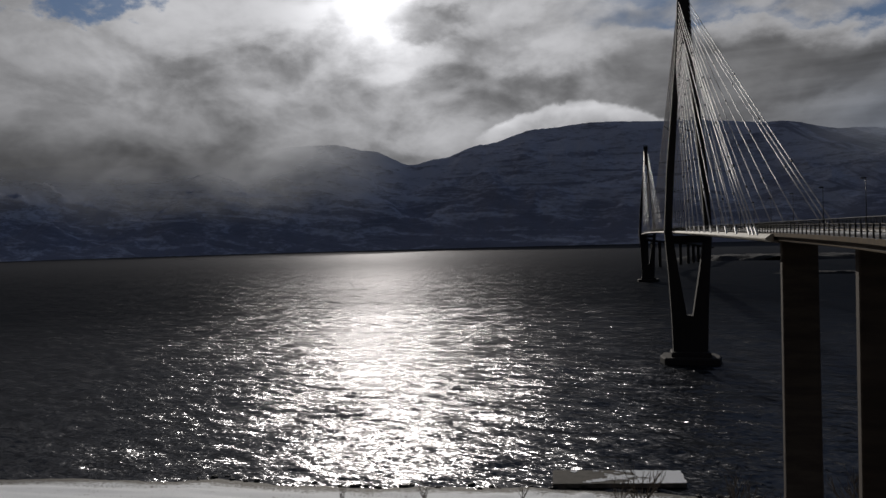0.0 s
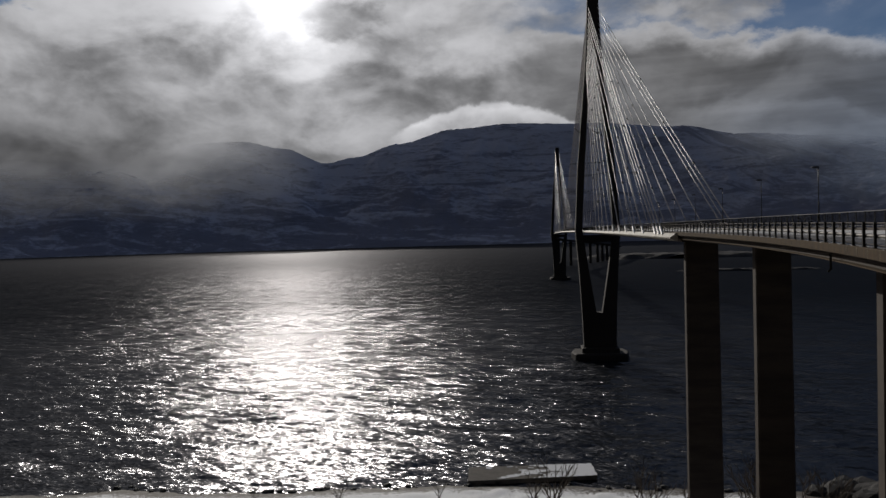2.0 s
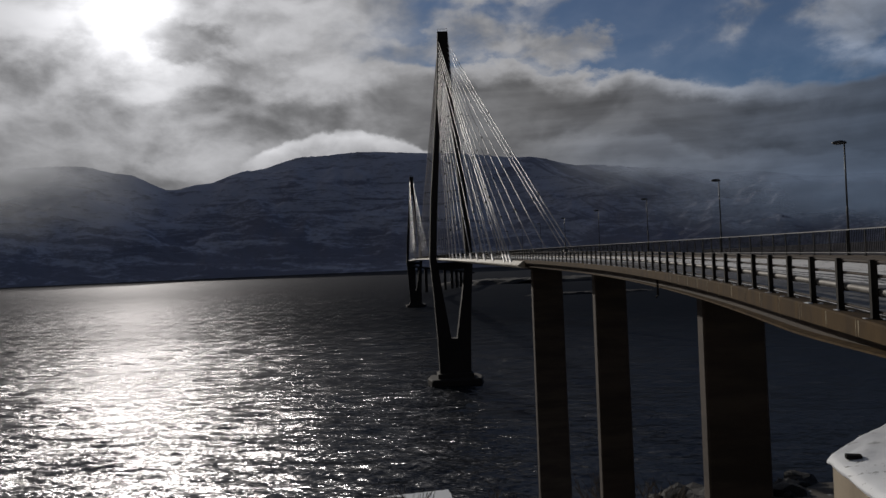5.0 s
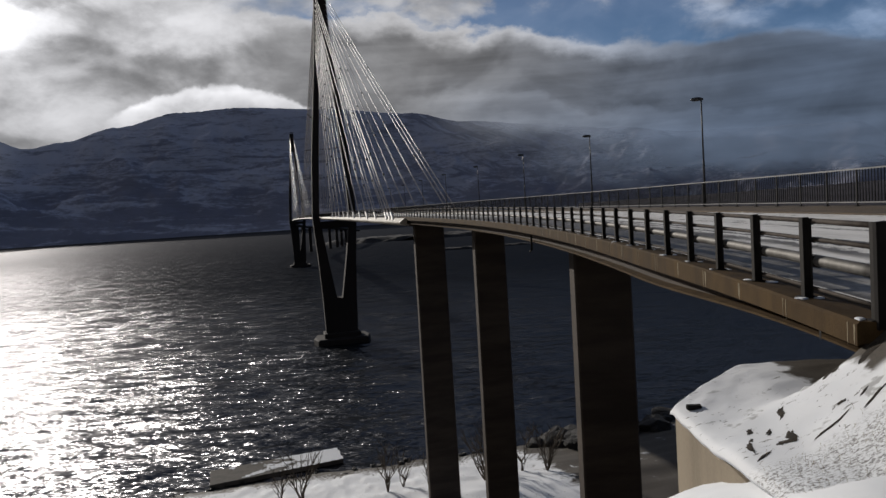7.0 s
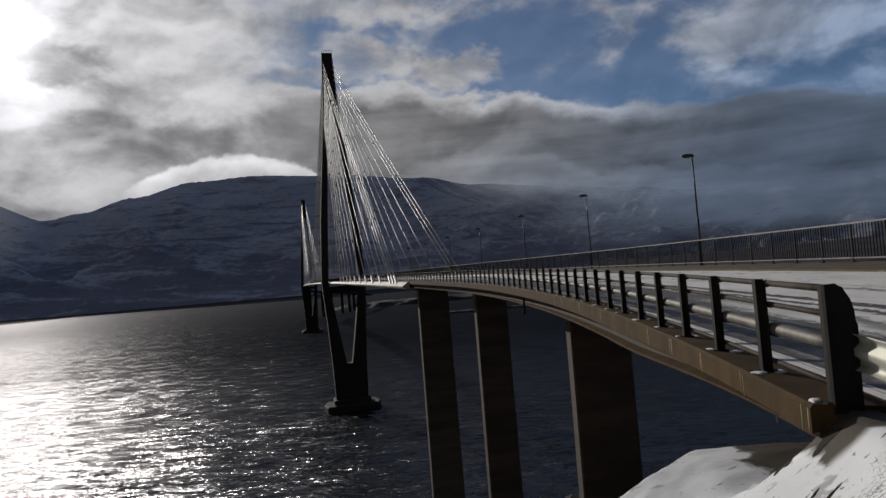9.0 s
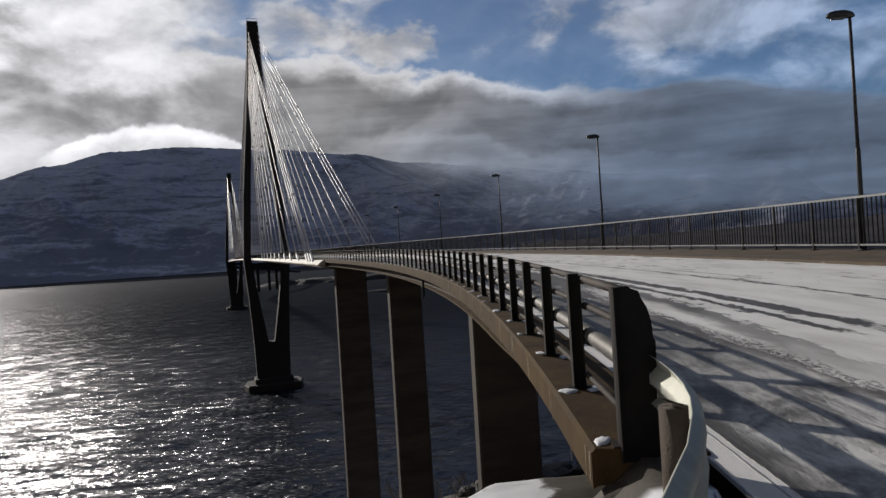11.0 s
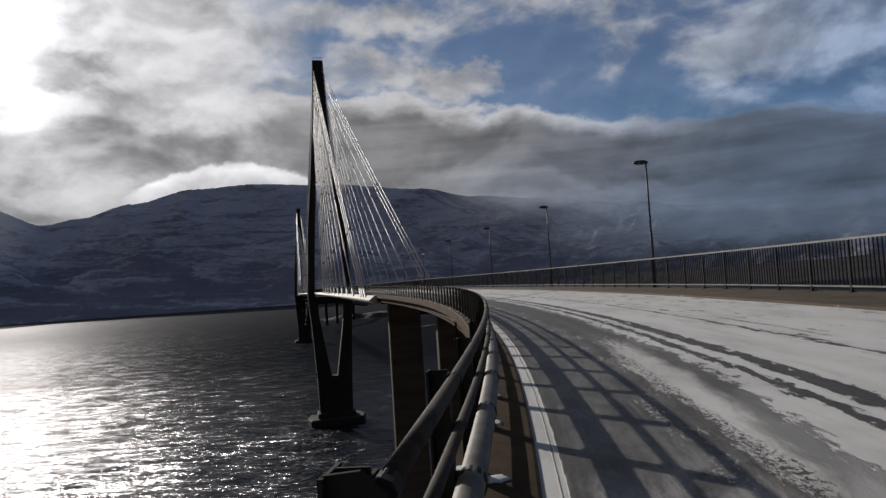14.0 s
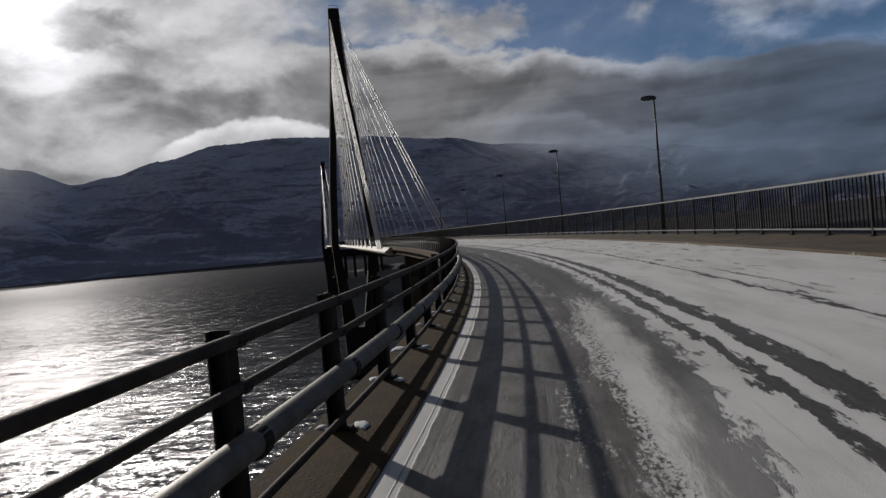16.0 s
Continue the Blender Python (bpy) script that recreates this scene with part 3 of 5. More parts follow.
def joined(shapes):
    verts, faces = [], []
    for v, f in shapes:
        k = len(verts)
        verts += v
        faces += [[i + k for i in q] for q in f]
    return verts, faces


def moved(shape, m):
    return [m @ Vector(v) for v in shape[0]], shape[1]


def box(x0, y0, z0, x1, y1, z1):
    v = [Vector((x, y, z)) for z in (z0, z1) for y in (y0, y1) for x in (x0, x1)]
    return v, [[0, 2, 3, 1], [4, 5, 7, 6], [0, 1, 5, 4], [2, 6, 7, 3], [0, 4, 6, 2], [1, 3, 7, 5]]


def bevelled(shape, width, steps=1):
    """The shape with its edges rounded."""
    bm = bmesh.new()
    vs = [bm.verts.new(v) for v in shape[0]]
    for f in shape[1]:
        bm.faces.new([vs[i] for i in f])
    bmesh.ops.recalc_face_normals(bm, faces=bm.faces)
    bmesh.ops.bevel(bm, geom=bm.edges[:], offset=width, segments=steps, affect="EDGES", profile=0.6)
    bm.verts.index_update()
    out = [v.co.copy() for v in bm.verts], [[v.index for v in f.verts] for f in bm.faces]
    bm.free()
    return out


def tube(points, radius, sides=8, caps=True):
    """A round bar along points; radius: one number or one for each point."""
    points = [Vector(p) for p in points]
    radii = radius if isinstance(radius, (list, tuple)) else [radius] * len(points)
    verts, faces = [], []
    for i, p in enumerate(points):
        d = (points[min(i + 1, len(points) - 1)] - points[max(i - 1, 0)]).normalized()
        a = d.cross(Vector((0, 0, 1)) if abs(d.z) < 0.95 else Vector((1, 0, 0))).normalized()
        b = a.cross(d)
        for k in range(sides):
            c = 2 * math.pi * k / sides
            verts.append(p + (a * math.cos(c) + b * math.sin(c)) * radii[i])
    for i in range(len(points) - 1):
        for k in range(sides):
            q, r = i * sides + k, i * sides + (k + 1) % sides
            faces.append([q, r, r + sides, q + sides])
    if caps:
        faces.append(list(range(sides))[::-1])
        faces.append([len(verts) - sides + k for k in range(sides)])
    return verts, faces


def prism(outline, z0, z1):
    """An upright block over an outline in plan."""
    n = len(outline)
    v = [Vector((x, y, z0)) for x, y in outline] + [Vector((x, y, z1)) for x, y in outline]
    return v, [list(range(n))[::-1], list(range(n, 2 * n))] + [[i, (i + 1) % n, n + (i + 1) % n, n + i] for i in range(n)]


def loft(rings):
    """A closed skin through rings of equally many points."""
    n = len(rings[0])
    v = [Vector(p) for r in rings for p in r]
    f = [[a * n + i, a * n + (i + 1) % n, (a + 1) * n + (i + 1) % n, (a + 1) * n + i] for a in range(len(rings) - 1) for i in range(n)]
    return v, f + [list(range(n))[::-1], [len(v) - n + i for i in range(n)]]


def rough(p, size, seed=0.0):
    return noise.fractal(Vector((p[0] / size + seed, p[1] / size - seed, p[2] / size if len(p) > 2 else seed)), 0.9, 2.0, 4)


# ---- the road's line: metres along it (s) from the end of the railing, metres to the right (w) ----
START, TURN0, BEND0, BEND1 = (-15.764, -272.312), 0.3349, 0.006186, -5.25e-5
STEP = 0.25
STRAIGHT = 84.0


def make_line():
    table = {0: (*START, TURN0)}
    x, y, a = table[0]
    for i in range(0, 400):
        k = (BEND0 + BEND1 * (i + 0.5) * STEP) if a > 0 else 0.0
        m = max(0.0, a - k * STEP / 2)
        x, y, a = x + math.sin(m) * STEP, y + math.cos(m) * STEP, max(0.0, a - k * STEP)
        table[i + 1] = (x, y, a)
    x, y, a = table[0]
    for i in range(0, -700, -1):
        k = BEND0 if i > -160 else 0.0
        m = a + k * STEP / 2
        x, y, a = x - math.sin(m) * STEP, y - math.cos(m) * STEP, a + k * STEP
        table[i - 1] = (x, y, a)
    return table


LINE = make_line()


def line(s):
    if s > 99:
        x, y, a = LINE[int(99 / STEP)]
        return x, y + s - 99, 0.0
    i = math.floor(s / STEP)
    f = s / STEP - i
    p, q = LINE[i], LINE[i + 1]
    return tuple(p[k] + (q[k] - p[k]) * f for k in range(3))


def deck_z(s):
    """Height of the left kerb's top."""
    if s < STRAIGHT:
        return 46.774 + 0.01047 * s + 6.9e-6 * s * s
    d = s - STRAIGHT
    return 47.702 + 0.0098 * d - 1.14e-5 * d * d


def bank(s):
    """How much higher the fence stands than the left kerb."""
    return max(0.2, 0.70 - 0.0033 * s)


def widen(s):
    """The deck is a little wider in the bend."""
    return (9.34 - 0.0147 * min(60.0, max(-12.0, s))) / 9.11


def on(s, w, z=0.0):
    """A point above the deck: along, across, and up from the banked surface through the kerb's top."""
    x, y, a = line(s)
    v = w * widen(s)
    return Vector((x + v * math.cos(a), y - v * math.sin(a), deck_z(s) + bank(s) * w / 9.11 + z))


def stand(s, w, z=0.0):
    """A pose on the deck: x to the right, y along the road, upright."""
    p = on(s, w, z)
    return Matrix.Translation(p) @ Matrix.Rotation(-line(s)[2], 4, "Z")


def spread(a, b, step):
    n = max(1, round((b - a) / step))
    return [a + (b - a) * i / n for i in range(n + 1)]


def sweep(profile, stations, closed=True):
    """A cross-section (w, z) carried along the road. Gives verts, faces, uvs."""
    n = len(profile)
    verts = [on(s, w, z) for s in stations for w, z in profile]
    uvs = [(s, w) for s in stations for w, z in profile]
    m = n if closed else n - 1
    faces = [[i * n + k, (i + 1) * n + k, (i + 1) * n + (k + 1) % n, i * n + (k + 1) % n] for i in range(len(stations) - 1) for k in range(m)]
    if closed:
        faces += [list(range(n)), [len(verts) - n + k for k in range(n)][::-1]]
    return verts, faces, uvs


def swept(name, profile, stations, mat, parent=None, label="", closed=True):
    v, f, uv = sweep(profile, stations, closed)
    return mesh(name, v, f, mat, parent, label, uvs=uv)


NEAR = spread(-1.0, 96.0, 1.0)
MAIN = spread(96.0, 950.0, 6.0)
BACK = spread(-120.0, -1.0, 1.0)

# ---- water, ground, mountains ----
def make_water_sheet():
    """Wind waves as real relief over the fjord ahead, a plain sheet all round below them."""
    radii = [70.0]
    while radii[-1] < 4960:
        radii.append(radii[-1] + max(0.3, radii[-1] * (0.0031 if radii[-1] < 500 else 0.008)))
    r = np.array(radii)
    a = np.radians(np.arange(-50.0, 62.0, 0.1))
    rr, aa = np.meshgrid(r, a, indexing="ij")
    x, y = -18 + rr * np.sin(aa), -275 + rr * np.cos(aa)
    rnd = np.random.RandomState(3)
    z = np.zeros_like(x)
    cell = rr * 0.0031
    for i in range(90):
        length = 1.0 * (8.0 ** rnd.rand())
        turn = 0.18 + rnd.normal() * 0.5
        k = 2 * np.pi / length
        phase = k * (x * np.sin(turn) + y * np.cos(turn)) + rnd.rand() * 6.28
        keep = np.clip(length / (2.4 * cell) - 0.8, 0, 1)
        wavy = np.sin(phase)
        z += 0.0032 * length * (0.6 + 0.8 * rnd.rand()) * keep * (wavy + 0.28 * np.cos(2 * phase))
    swell = 0.75 + 0.35 * np.sin(x * 0.021 + 0.013 * y) * np.sin(y * 0.017 - 0.008 * x + 1.0)
    z *= swell
    z *= np.clip((4900 - rr) / 800, 0, 1)
    rows, cols = x.shape
    co = np.stack([x, y, z], axis=-1).reshape(-1, 3)
    q = (np.arange(rows - 1)[:, None] * cols + np.arange(cols - 1)[None, :]).reshape(-1)
    quads = np.stack([q, q + cols, q + cols + 1, q + 1], axis=-1)
    far = np.array([[-9000, -9000, -1.5], [9000, -9000, -1.5], [9000, 9000, -1.5], [-9000, 9000, -1.5]], dtype=float)
    quads = np.vstack([quads, np.arange(4)[None, :] + len(co)])
    co = np.vstack([co, far])
    me = bpy.data.meshes.new("water")
    me.vertices.add(len(co))
    me.vertices.foreach_set("co", co.reshape(-1))
    me.loops.add(quads.size)
    me.loops.foreach_set("vertex_index", quads.reshape(-1).astype(np.int32))
    me.polygons.add(len(quads))
    me.polygons.foreach_set("loop_start", np.arange(0, quads.size, 4, dtype=np.int32))
    me.update(calc_edges=True)
    me.polygons.foreach_set("use_smooth", np.ones(len(quads), dtype=bool))
    me.materials.append(WATER)
    me.validate()
    return tagged(new("water", me), "dark wind-ruffled fjord water glittering under a low sun", "water", kind="structure")


make_water_sheet()


def shore_y(x):
    """Where the land meets the water."""
    return -143.6 - 0.0009 * max(0.0, -x - 20) ** 2 + 0.12 * max(0.0, x - 30) + 3.0 * rough((x, 0.0), 22.0, 3.0) - 4.0 * math.exp(-((x + 78) / 22) ** 2)


def ground_z(x, y):
    inland = shore_y(x) - y
    if inland < 0:
        return max(-6.0, 0.16 * inland)
    z = 0.13 * min(inland, 30.0) + 0.02 * inland + 0.45 * rough((x, y), 5.0, 9.0) * min(1.0, inland / 6)
    z = max(z, 46.3 - 0.64 * (y + 277.0 - 2.7 * max(0.0, min(1.0, (x + 19.7) / 1.3)) + 1.5 * rough((x, y), 14.0, 1.0)))
    z = min(z, 46.25 + 0.12 * rough((x, y), 2.5, 4.0))
    return z + 0.10 * rough((x, y), 1.3, 7.0)


def make_ground():
    def lines(a, b, fine0, fine1, fine):
        out = spread(fine0, fine1, fine)
        step, x = fine, fine1
        while x < b:
            step = min(step * 1.12, 40.0)
            x += step
            out.append(x)
        step, x = fine, fine0
        while x > a:
            step = min(step * 1.12, 40.0)
            x -= step
            out.insert(0, x)
        return out
    xs = lines(-1200, 1200, -30.0, -2.0, 0.35)
    ys = sorted(set(lines(-1500, -230, -292.0, -262.0, 0.35) + spread(-228.0, -125.0, 1.1)))
    verts, faces = [], []
    for y in ys:
        for x in xs:
            verts.append(Vector((x, y, ground_z(x, y))))
    n = len(xs)
    for j in range(len(ys) - 1):
        faces += [[j * n + i, j * n + i + 1, (j + 1) * n + i + 1, (j + 1) * n + i] for i in range(n - 1)]
    ob = mesh("ground", verts, faces, SNOW, smooth=True)
    return tagged(ob, "snow-covered hillside with straw and earth showing down to the shore", "ground", kind="structure")


make_ground()


def curve_at(table, x):
    for (a, p), (b, q) in zip(table, table[1:]):
        if a <= x <= b:
            f = (x - a) / (b - a)
            f = f * f * (3 - 2 * f)
            return p + (q - p) * f
    return table[0][1] if x < table[0][0] else table[-1][1]


RIDGE = [(-75, 4.0), (-48, 5.6), (-40, 6.0), (-31, 7.2), (-23, 7.7), (-20, 7.2), (-16.7, 6.05), (-14.5, 6.5), (-11, 7.5), (-6.5, 8.55), (-2, 8.85),
         (4, 8.6), (11, 7.95), (15.4, 7.05), (21, 6.5), (27, 5.7), (33, 4.9), (39, 4.7), (43.4, 4.5), (47.2, 1.9), (50.5, 0.7), (54, 0.35), (75, 0.2)]
BEHIND = [(5, 0.0), (10, 4.5), (16, 5.6), (22, 5.0), (29, 4.7), (36, 4.6), (42, 3.2), (48, 2.0), (54, 1.7), (75, 2.0)]


def make_mountain_mesh(name, table, near_r, far_r, a0, a1, mat, label, rows, cols, wild):
    verts, faces = [], []
    for j in range(rows + 1):
        f = j / rows
        for i in range(cols + 1):
            a = a0 + (a1 - a0) * i / cols
            top = 48 + far_r * math.tan(radians(curve_at(table, a)))
            r = near_r + (far_r - near_r) * f
            p = (-18 + r * math.sin(radians(a)), -275 + r * math.cos(radians(a)))
            k = 0.80 * f + 0.20 * f * f * (3 - 2 * f)
            bumps = rough((p[0], p[1], 0.0), 620.0, 2.0) * 0.5 + rough((p[0], p[1], 0.0), 170.0, 5.0) * 0.22 + rough((p[0], p[1], 0.0), 45.0, 8.0) * 0.06
            z = -4 + (top + 4) * k + wild * bumps * math.sin(math.pi * min(1.0, f)) ** 0.8 * min(1.0, top / 500)
            z += rough((a * 3.0, 0.0), 1.0, 6.0) * 5.0 * f * min(1.0, top / 300)
            verts.append(Vector((*p, z)))
    n = cols + 1
    for j in range(rows):
        faces += [[j * n + i, j * n + i + 1, (j + 1) * n + i + 1, (j + 1) * n + i] for i in range(cols)]
    ob = mesh(name, verts, faces, mat, smooth=True)
    return tagged(ob, label, "mountain", kind="structure")


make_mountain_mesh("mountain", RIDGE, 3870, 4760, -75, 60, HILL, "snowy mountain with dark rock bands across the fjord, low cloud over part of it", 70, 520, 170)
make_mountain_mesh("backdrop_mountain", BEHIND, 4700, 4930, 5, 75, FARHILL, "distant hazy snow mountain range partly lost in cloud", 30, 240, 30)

SHORE = [(24, 0.02), (33, 0.10), (40, 0.22), (46, 0.35), (52, 0.55), (58, 0.80), (75, 1.0)]
make_mountain_mesh("far_shore", SHORE, 2050, 2500, 24, 75, SHOREWOOD, "low wooded far shore with patches of snow", 14, 260, 26)

# ---- bridge: decks, piers ----
approach = tagged(new("approach_viaduct"), "curved concrete approach viaduct with a brown kerb, on tall slab piers", "bridge")
KERBS = spread(-0.06, 96.0, 1.0)


def edge_depth(s):
    """The edge beam is shallower next to the abutment."""
    f = max(0.0, min(1.0, s / 13.0))
    return 0.46 + 0.54 * f * f * (3 - 2 * f)


def edge_part(name, profile, mat, label=""):
    rings = [[on(s, w, z * edge_depth(s) if z < -0.1 else z) for w, z in profile] for s in KERBS]
    return mesh(name, *loft(rings), mat, approach, label)


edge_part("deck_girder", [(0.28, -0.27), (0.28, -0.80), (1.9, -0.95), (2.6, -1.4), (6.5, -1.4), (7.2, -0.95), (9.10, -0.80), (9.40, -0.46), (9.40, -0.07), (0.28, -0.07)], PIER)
edge_part("edge_kerb", [(-0.26, -0.33), (-0.26, 0.085), (-0.23, 0.118), (0.49, 0.004), (0.52, -0.012), (0.52, -0.066), (0.27, -0.066), (0.27, -0.28), (-0.22, -0.30)], KERB, "weathered brown concrete edge kerb")
edge_part("drip_edge", [(0.02, -0.80), (0.02, -0.86), (0.30, -0.90), (0.30, -0.80)], KERB)
swept("footway", [(7.46, -0.066), (7.46, -0.005), (7.50, 0.03), (9.46, 0.03), (9.48, -0.5), (9.42, -0.5), (9.42, -0.066)], KERBS, FOOTWAY, approach, "brown gritted footway under the fence")


def pier(s, half, thick, base):
    """A tall slab pier under the deck, square to the road, a little wider at the foot, chamfered corners."""
    x, y, a = line(s)
    top = deck_z(s) - 1.15
    c = 0.12
    rings = []
    for z, grow in ((base, 1.07), (base + (top - base) * 0.5, 1.03), (top, 1.0)):
        h, t = half * grow, thick / 2 * grow
        ring = [(-h + c, -t), (h - c, -t), (h, -t + c), (h, t - c), (h - c, t), (-h + c, t), (-h, t - c), (-h, -t + c)]
        rings.append([Vector((px, py, z)) for px, py in ring])
    v, f = loft(rings)
    m = Matrix.Translation((x + 4.55 * math.cos(a), y - 4.55 * math.sin(a), 0)) @ Matrix.Rotation(-a, 4, "Z")
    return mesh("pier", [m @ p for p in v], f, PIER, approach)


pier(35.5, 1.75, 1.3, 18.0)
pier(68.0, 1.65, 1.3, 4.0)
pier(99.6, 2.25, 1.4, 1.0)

# pale lime streaks that have run down the edge beam below the posts
streaks = random.Random(9)
for k in range(0, 16):
    for j in range(2):
        low, half = -0.24 * edge_depth(k * 1.92) - streaks.uniform(0.0, 0.16) * edge_depth(k * 1.92), streaks.uniform(0.008, 0.028)
        s0 = k * 1.92 + (0.1 if j else -0.02) + streaks.uniform(0.0, 0.12)
        outline = [(-half, 0.078), (half, 0.08), (half * 0.7, 0.02), (half * 0.9, -0.08), (half * 0.3, low), (-half * 0.4, low + 0.03), (-half * 0.8, -0.06)]
        ring_o = [on(s0 + dx, -0.2645, z) for dx, z in outline]
        ring_i = [on(s0 + dx, -0.2605, z) for dx, z in outline]
        mesh("lime_streak", *loft([ring_o, ring_i]), STREAK, approach, "pale lime streak")

# a drain pipe and an expansion joint in the edge beam
mesh("drain_pipe", *tube([on(33.0, -0.10, -0.42), on(33.0, -0.10, -1.25), on(33.2, -0.16, -1.38)], 0.06, 8), POST, approach, "dark drain pipe")
for s in (42.0, 0.9):
    mesh("joint_strip", *moved(box(-0.265, -0.03, -0.28, -0.262, 0.03, 0.004), stand(s, 0.0)), POST, approach)

road = swept("road", [(0.46, -0.03), (1.5, -0.03), (3.0, -0.03), (4.5, -0.03), (6.0, -0.03), (7.48, -0.03)], BACK[:-1] + NEAR + MAIN[1:], ROAD, closed=False)
tagged(road, "asphalt road half covered by packed snow with dark wheel tracks", "road", kind="structure")

joint = mesh("expansion_joint", *joined([tuple(sweep([(0.54, -0.024), (7.44, -0.024), (7.44, -0.040), (0.54, -0.040)], [s0, s0 + 0.09])[:2]) for s0 in (41.45, 41.62)]), POST, approach, "dark steel expansion joint")

stayed = tagged(new("cable_stayed_deck"), "slender concrete main deck with pale sloping edge beams between two pylons", "bridge")
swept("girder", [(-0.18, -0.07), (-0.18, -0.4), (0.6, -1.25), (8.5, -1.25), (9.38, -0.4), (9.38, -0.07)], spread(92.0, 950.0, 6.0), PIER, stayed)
swept("edge_beam", [(-0.24, 0.0), (-0.56, -0.02), (-1.30, -0.50), (-1.30, -0.66), (-0.6, -1.0), (-0.24, -1.0)], spread(91.0, 950.0, 6.0), FAIRING, stayed, "pale sloping edge beam")
swept("edge_beam", [(9.46, 0.0), (9.46, -1.0), (9.7, -1.0), (10.45, -0.66), (10.45, -0.50), (9.72, -0.02)], spread(91.0, 950.0, 6.0), FAIRING, stayed)
swept("edge_kerb", [(-0.235, -0.066), (-0.235, -0.004), (0.50, -0.004), (0.52, -0.015), (0.52, -0.066)], MAIN, KERB, stayed)
swept("footway", [(7.46, -0.066), (7.46, -0.005), (7.50, 0.026), (9.455, 0.026), (9.455, -0.066)], MAIN, FOOTWAY, stayed)

# ---- pylons and stay cables ----
OUTER = [(3.3, 6.1), (17.5, 6.5), (34.0, 7.35), (49.0, 8.45), (60.0, 7.8), (72.0, 7.15), (95.0, 4.95), (119.0, 2.85), (138.0, 2.02)]
INNER = [(17.5, 1.1), (34.0, 3.7), (49.0, 5.75), (60.0, 5.2), (72.0, 4.45), (95.0, 2.8), (119.0, 0.42)]


def straight(table, z):
    for (a, p), (b, q) in zip(table, table[1:]):
        if a <= z <= b:
            return p + (q - p) * (z - a) / (b - a)
    return table[-1][1] if z > table[-1][0] else table[0][1]


def make_pylon(y):
    thing = new("bridge_pylon")
    thing.location = (0.19, y, 0)
    depth = lambda z: 2.6 - 0.9 * z / 138

    def ring(z, x0, x1):
        d, c = depth(z), 0.25
        return [(x0 + c, -d, z), (x1 - c, -d, z), (x1, -d + c, z), (x1, d - c, z), (x1 - c, d, z), (x0 + c, d, z), (x0, d - c, z), (x0, -d + c, z)]
    for sign in (-1, 1):
        rings = []
        for z in (17.4, 26, 34, 42, 49, 60, 72, 84, 95, 107, 119.2):
            a, b = sorted((sign * straight(INNER, z), sign * straight(OUTER, z)))
            rings.append(ring(z, a, b))
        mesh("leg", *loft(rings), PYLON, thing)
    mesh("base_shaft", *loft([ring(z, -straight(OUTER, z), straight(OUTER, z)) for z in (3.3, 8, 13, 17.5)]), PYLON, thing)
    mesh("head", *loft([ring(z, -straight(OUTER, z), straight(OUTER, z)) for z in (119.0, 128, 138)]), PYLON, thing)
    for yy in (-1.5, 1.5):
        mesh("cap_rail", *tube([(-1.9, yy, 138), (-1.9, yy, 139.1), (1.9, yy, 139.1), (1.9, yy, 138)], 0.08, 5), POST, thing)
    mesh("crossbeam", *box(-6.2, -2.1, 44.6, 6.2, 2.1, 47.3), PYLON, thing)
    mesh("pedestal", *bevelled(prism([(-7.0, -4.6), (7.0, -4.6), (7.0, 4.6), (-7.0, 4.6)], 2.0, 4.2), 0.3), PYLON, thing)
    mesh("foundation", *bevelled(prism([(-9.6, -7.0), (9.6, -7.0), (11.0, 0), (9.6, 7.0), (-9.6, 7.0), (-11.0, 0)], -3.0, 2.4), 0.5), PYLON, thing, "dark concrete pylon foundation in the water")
    return tagged(thing, "tall concrete A-shaped bridge pylon, darkened as backlit, standing in the water", "pylon", "bridge pylons")


make_pylon(0.0)
make_pylon(477.0)
SIDE = [174.5, 171.5, 168.5, 156.0, 144.5, 133.0, 121.0, 109.0, 97.0, 85.0, 73.0, 61.0]
SPAN = [222.0, 205.0, 188.0, 171.0, 154.0, 137.0, 120.0, 103.0, 86.0, 69.0, 52.0, 35.0]


def stay(y0, y1, x_sign, rank):
    """One stay cable from the pylon's head to the deck edge."""
    z1 = 134.0 - rank * 2.05
    top = Vector((0.19 + x_sign * (straight(OUTER, z1) - 0.5), y0 + (1.4 if y1 > y0 else -1.4), z1))
    s = y1 + 189.491 + STRAIGHT
    foot = on(s, -0.85 if x_sign < 0 else 9.95, -0.25)
    way_c = foot - top
    sag = way_c.length * 0.004
    pts = [top + way_c * (i / 8) - Vector((0, 0, sag * math.sin(math.pi * i / 8))) for i in range(9)]
    thing = mesh("stay_cable", *tube(pts, 0.115, 6), CABLE, smooth=True)
    mesh("anchor_socket", *tube([foot - way_c.normalized() * 2.6, foot], 0.17, 6), CABLE, thing)
    for f in ((0.38, 0.72) if rank % 2 else (0.55, 0.86)):
        mid = top + way_c * f - Vector((0, 0, sag * math.sin(math.pi * f)))
        mesh("damper_clamp", *tube([mid - way_c.normalized() * 0.45, mid + way_c.normalized() * 0.45], 0.22, 6), CLAMP, thing)
    return tagged(thing, "pale sheathed stay cable from the pylon head to the deck edge", "cable", "stay cables")


for base_y, toward_y in ((0.0, 1), (477.0, -1)):
    for x_sign in (-1, 1):
        for rank in range(12):
            stay(base_y, base_y - toward_y * SIDE[rank], x_sign, rank)
            stay(base_y, base_y + toward_y * SPAN[rank], x_sign, rank)

# ---- the left guard railing ----
PITCH, POST_H = 1.92, 1.17
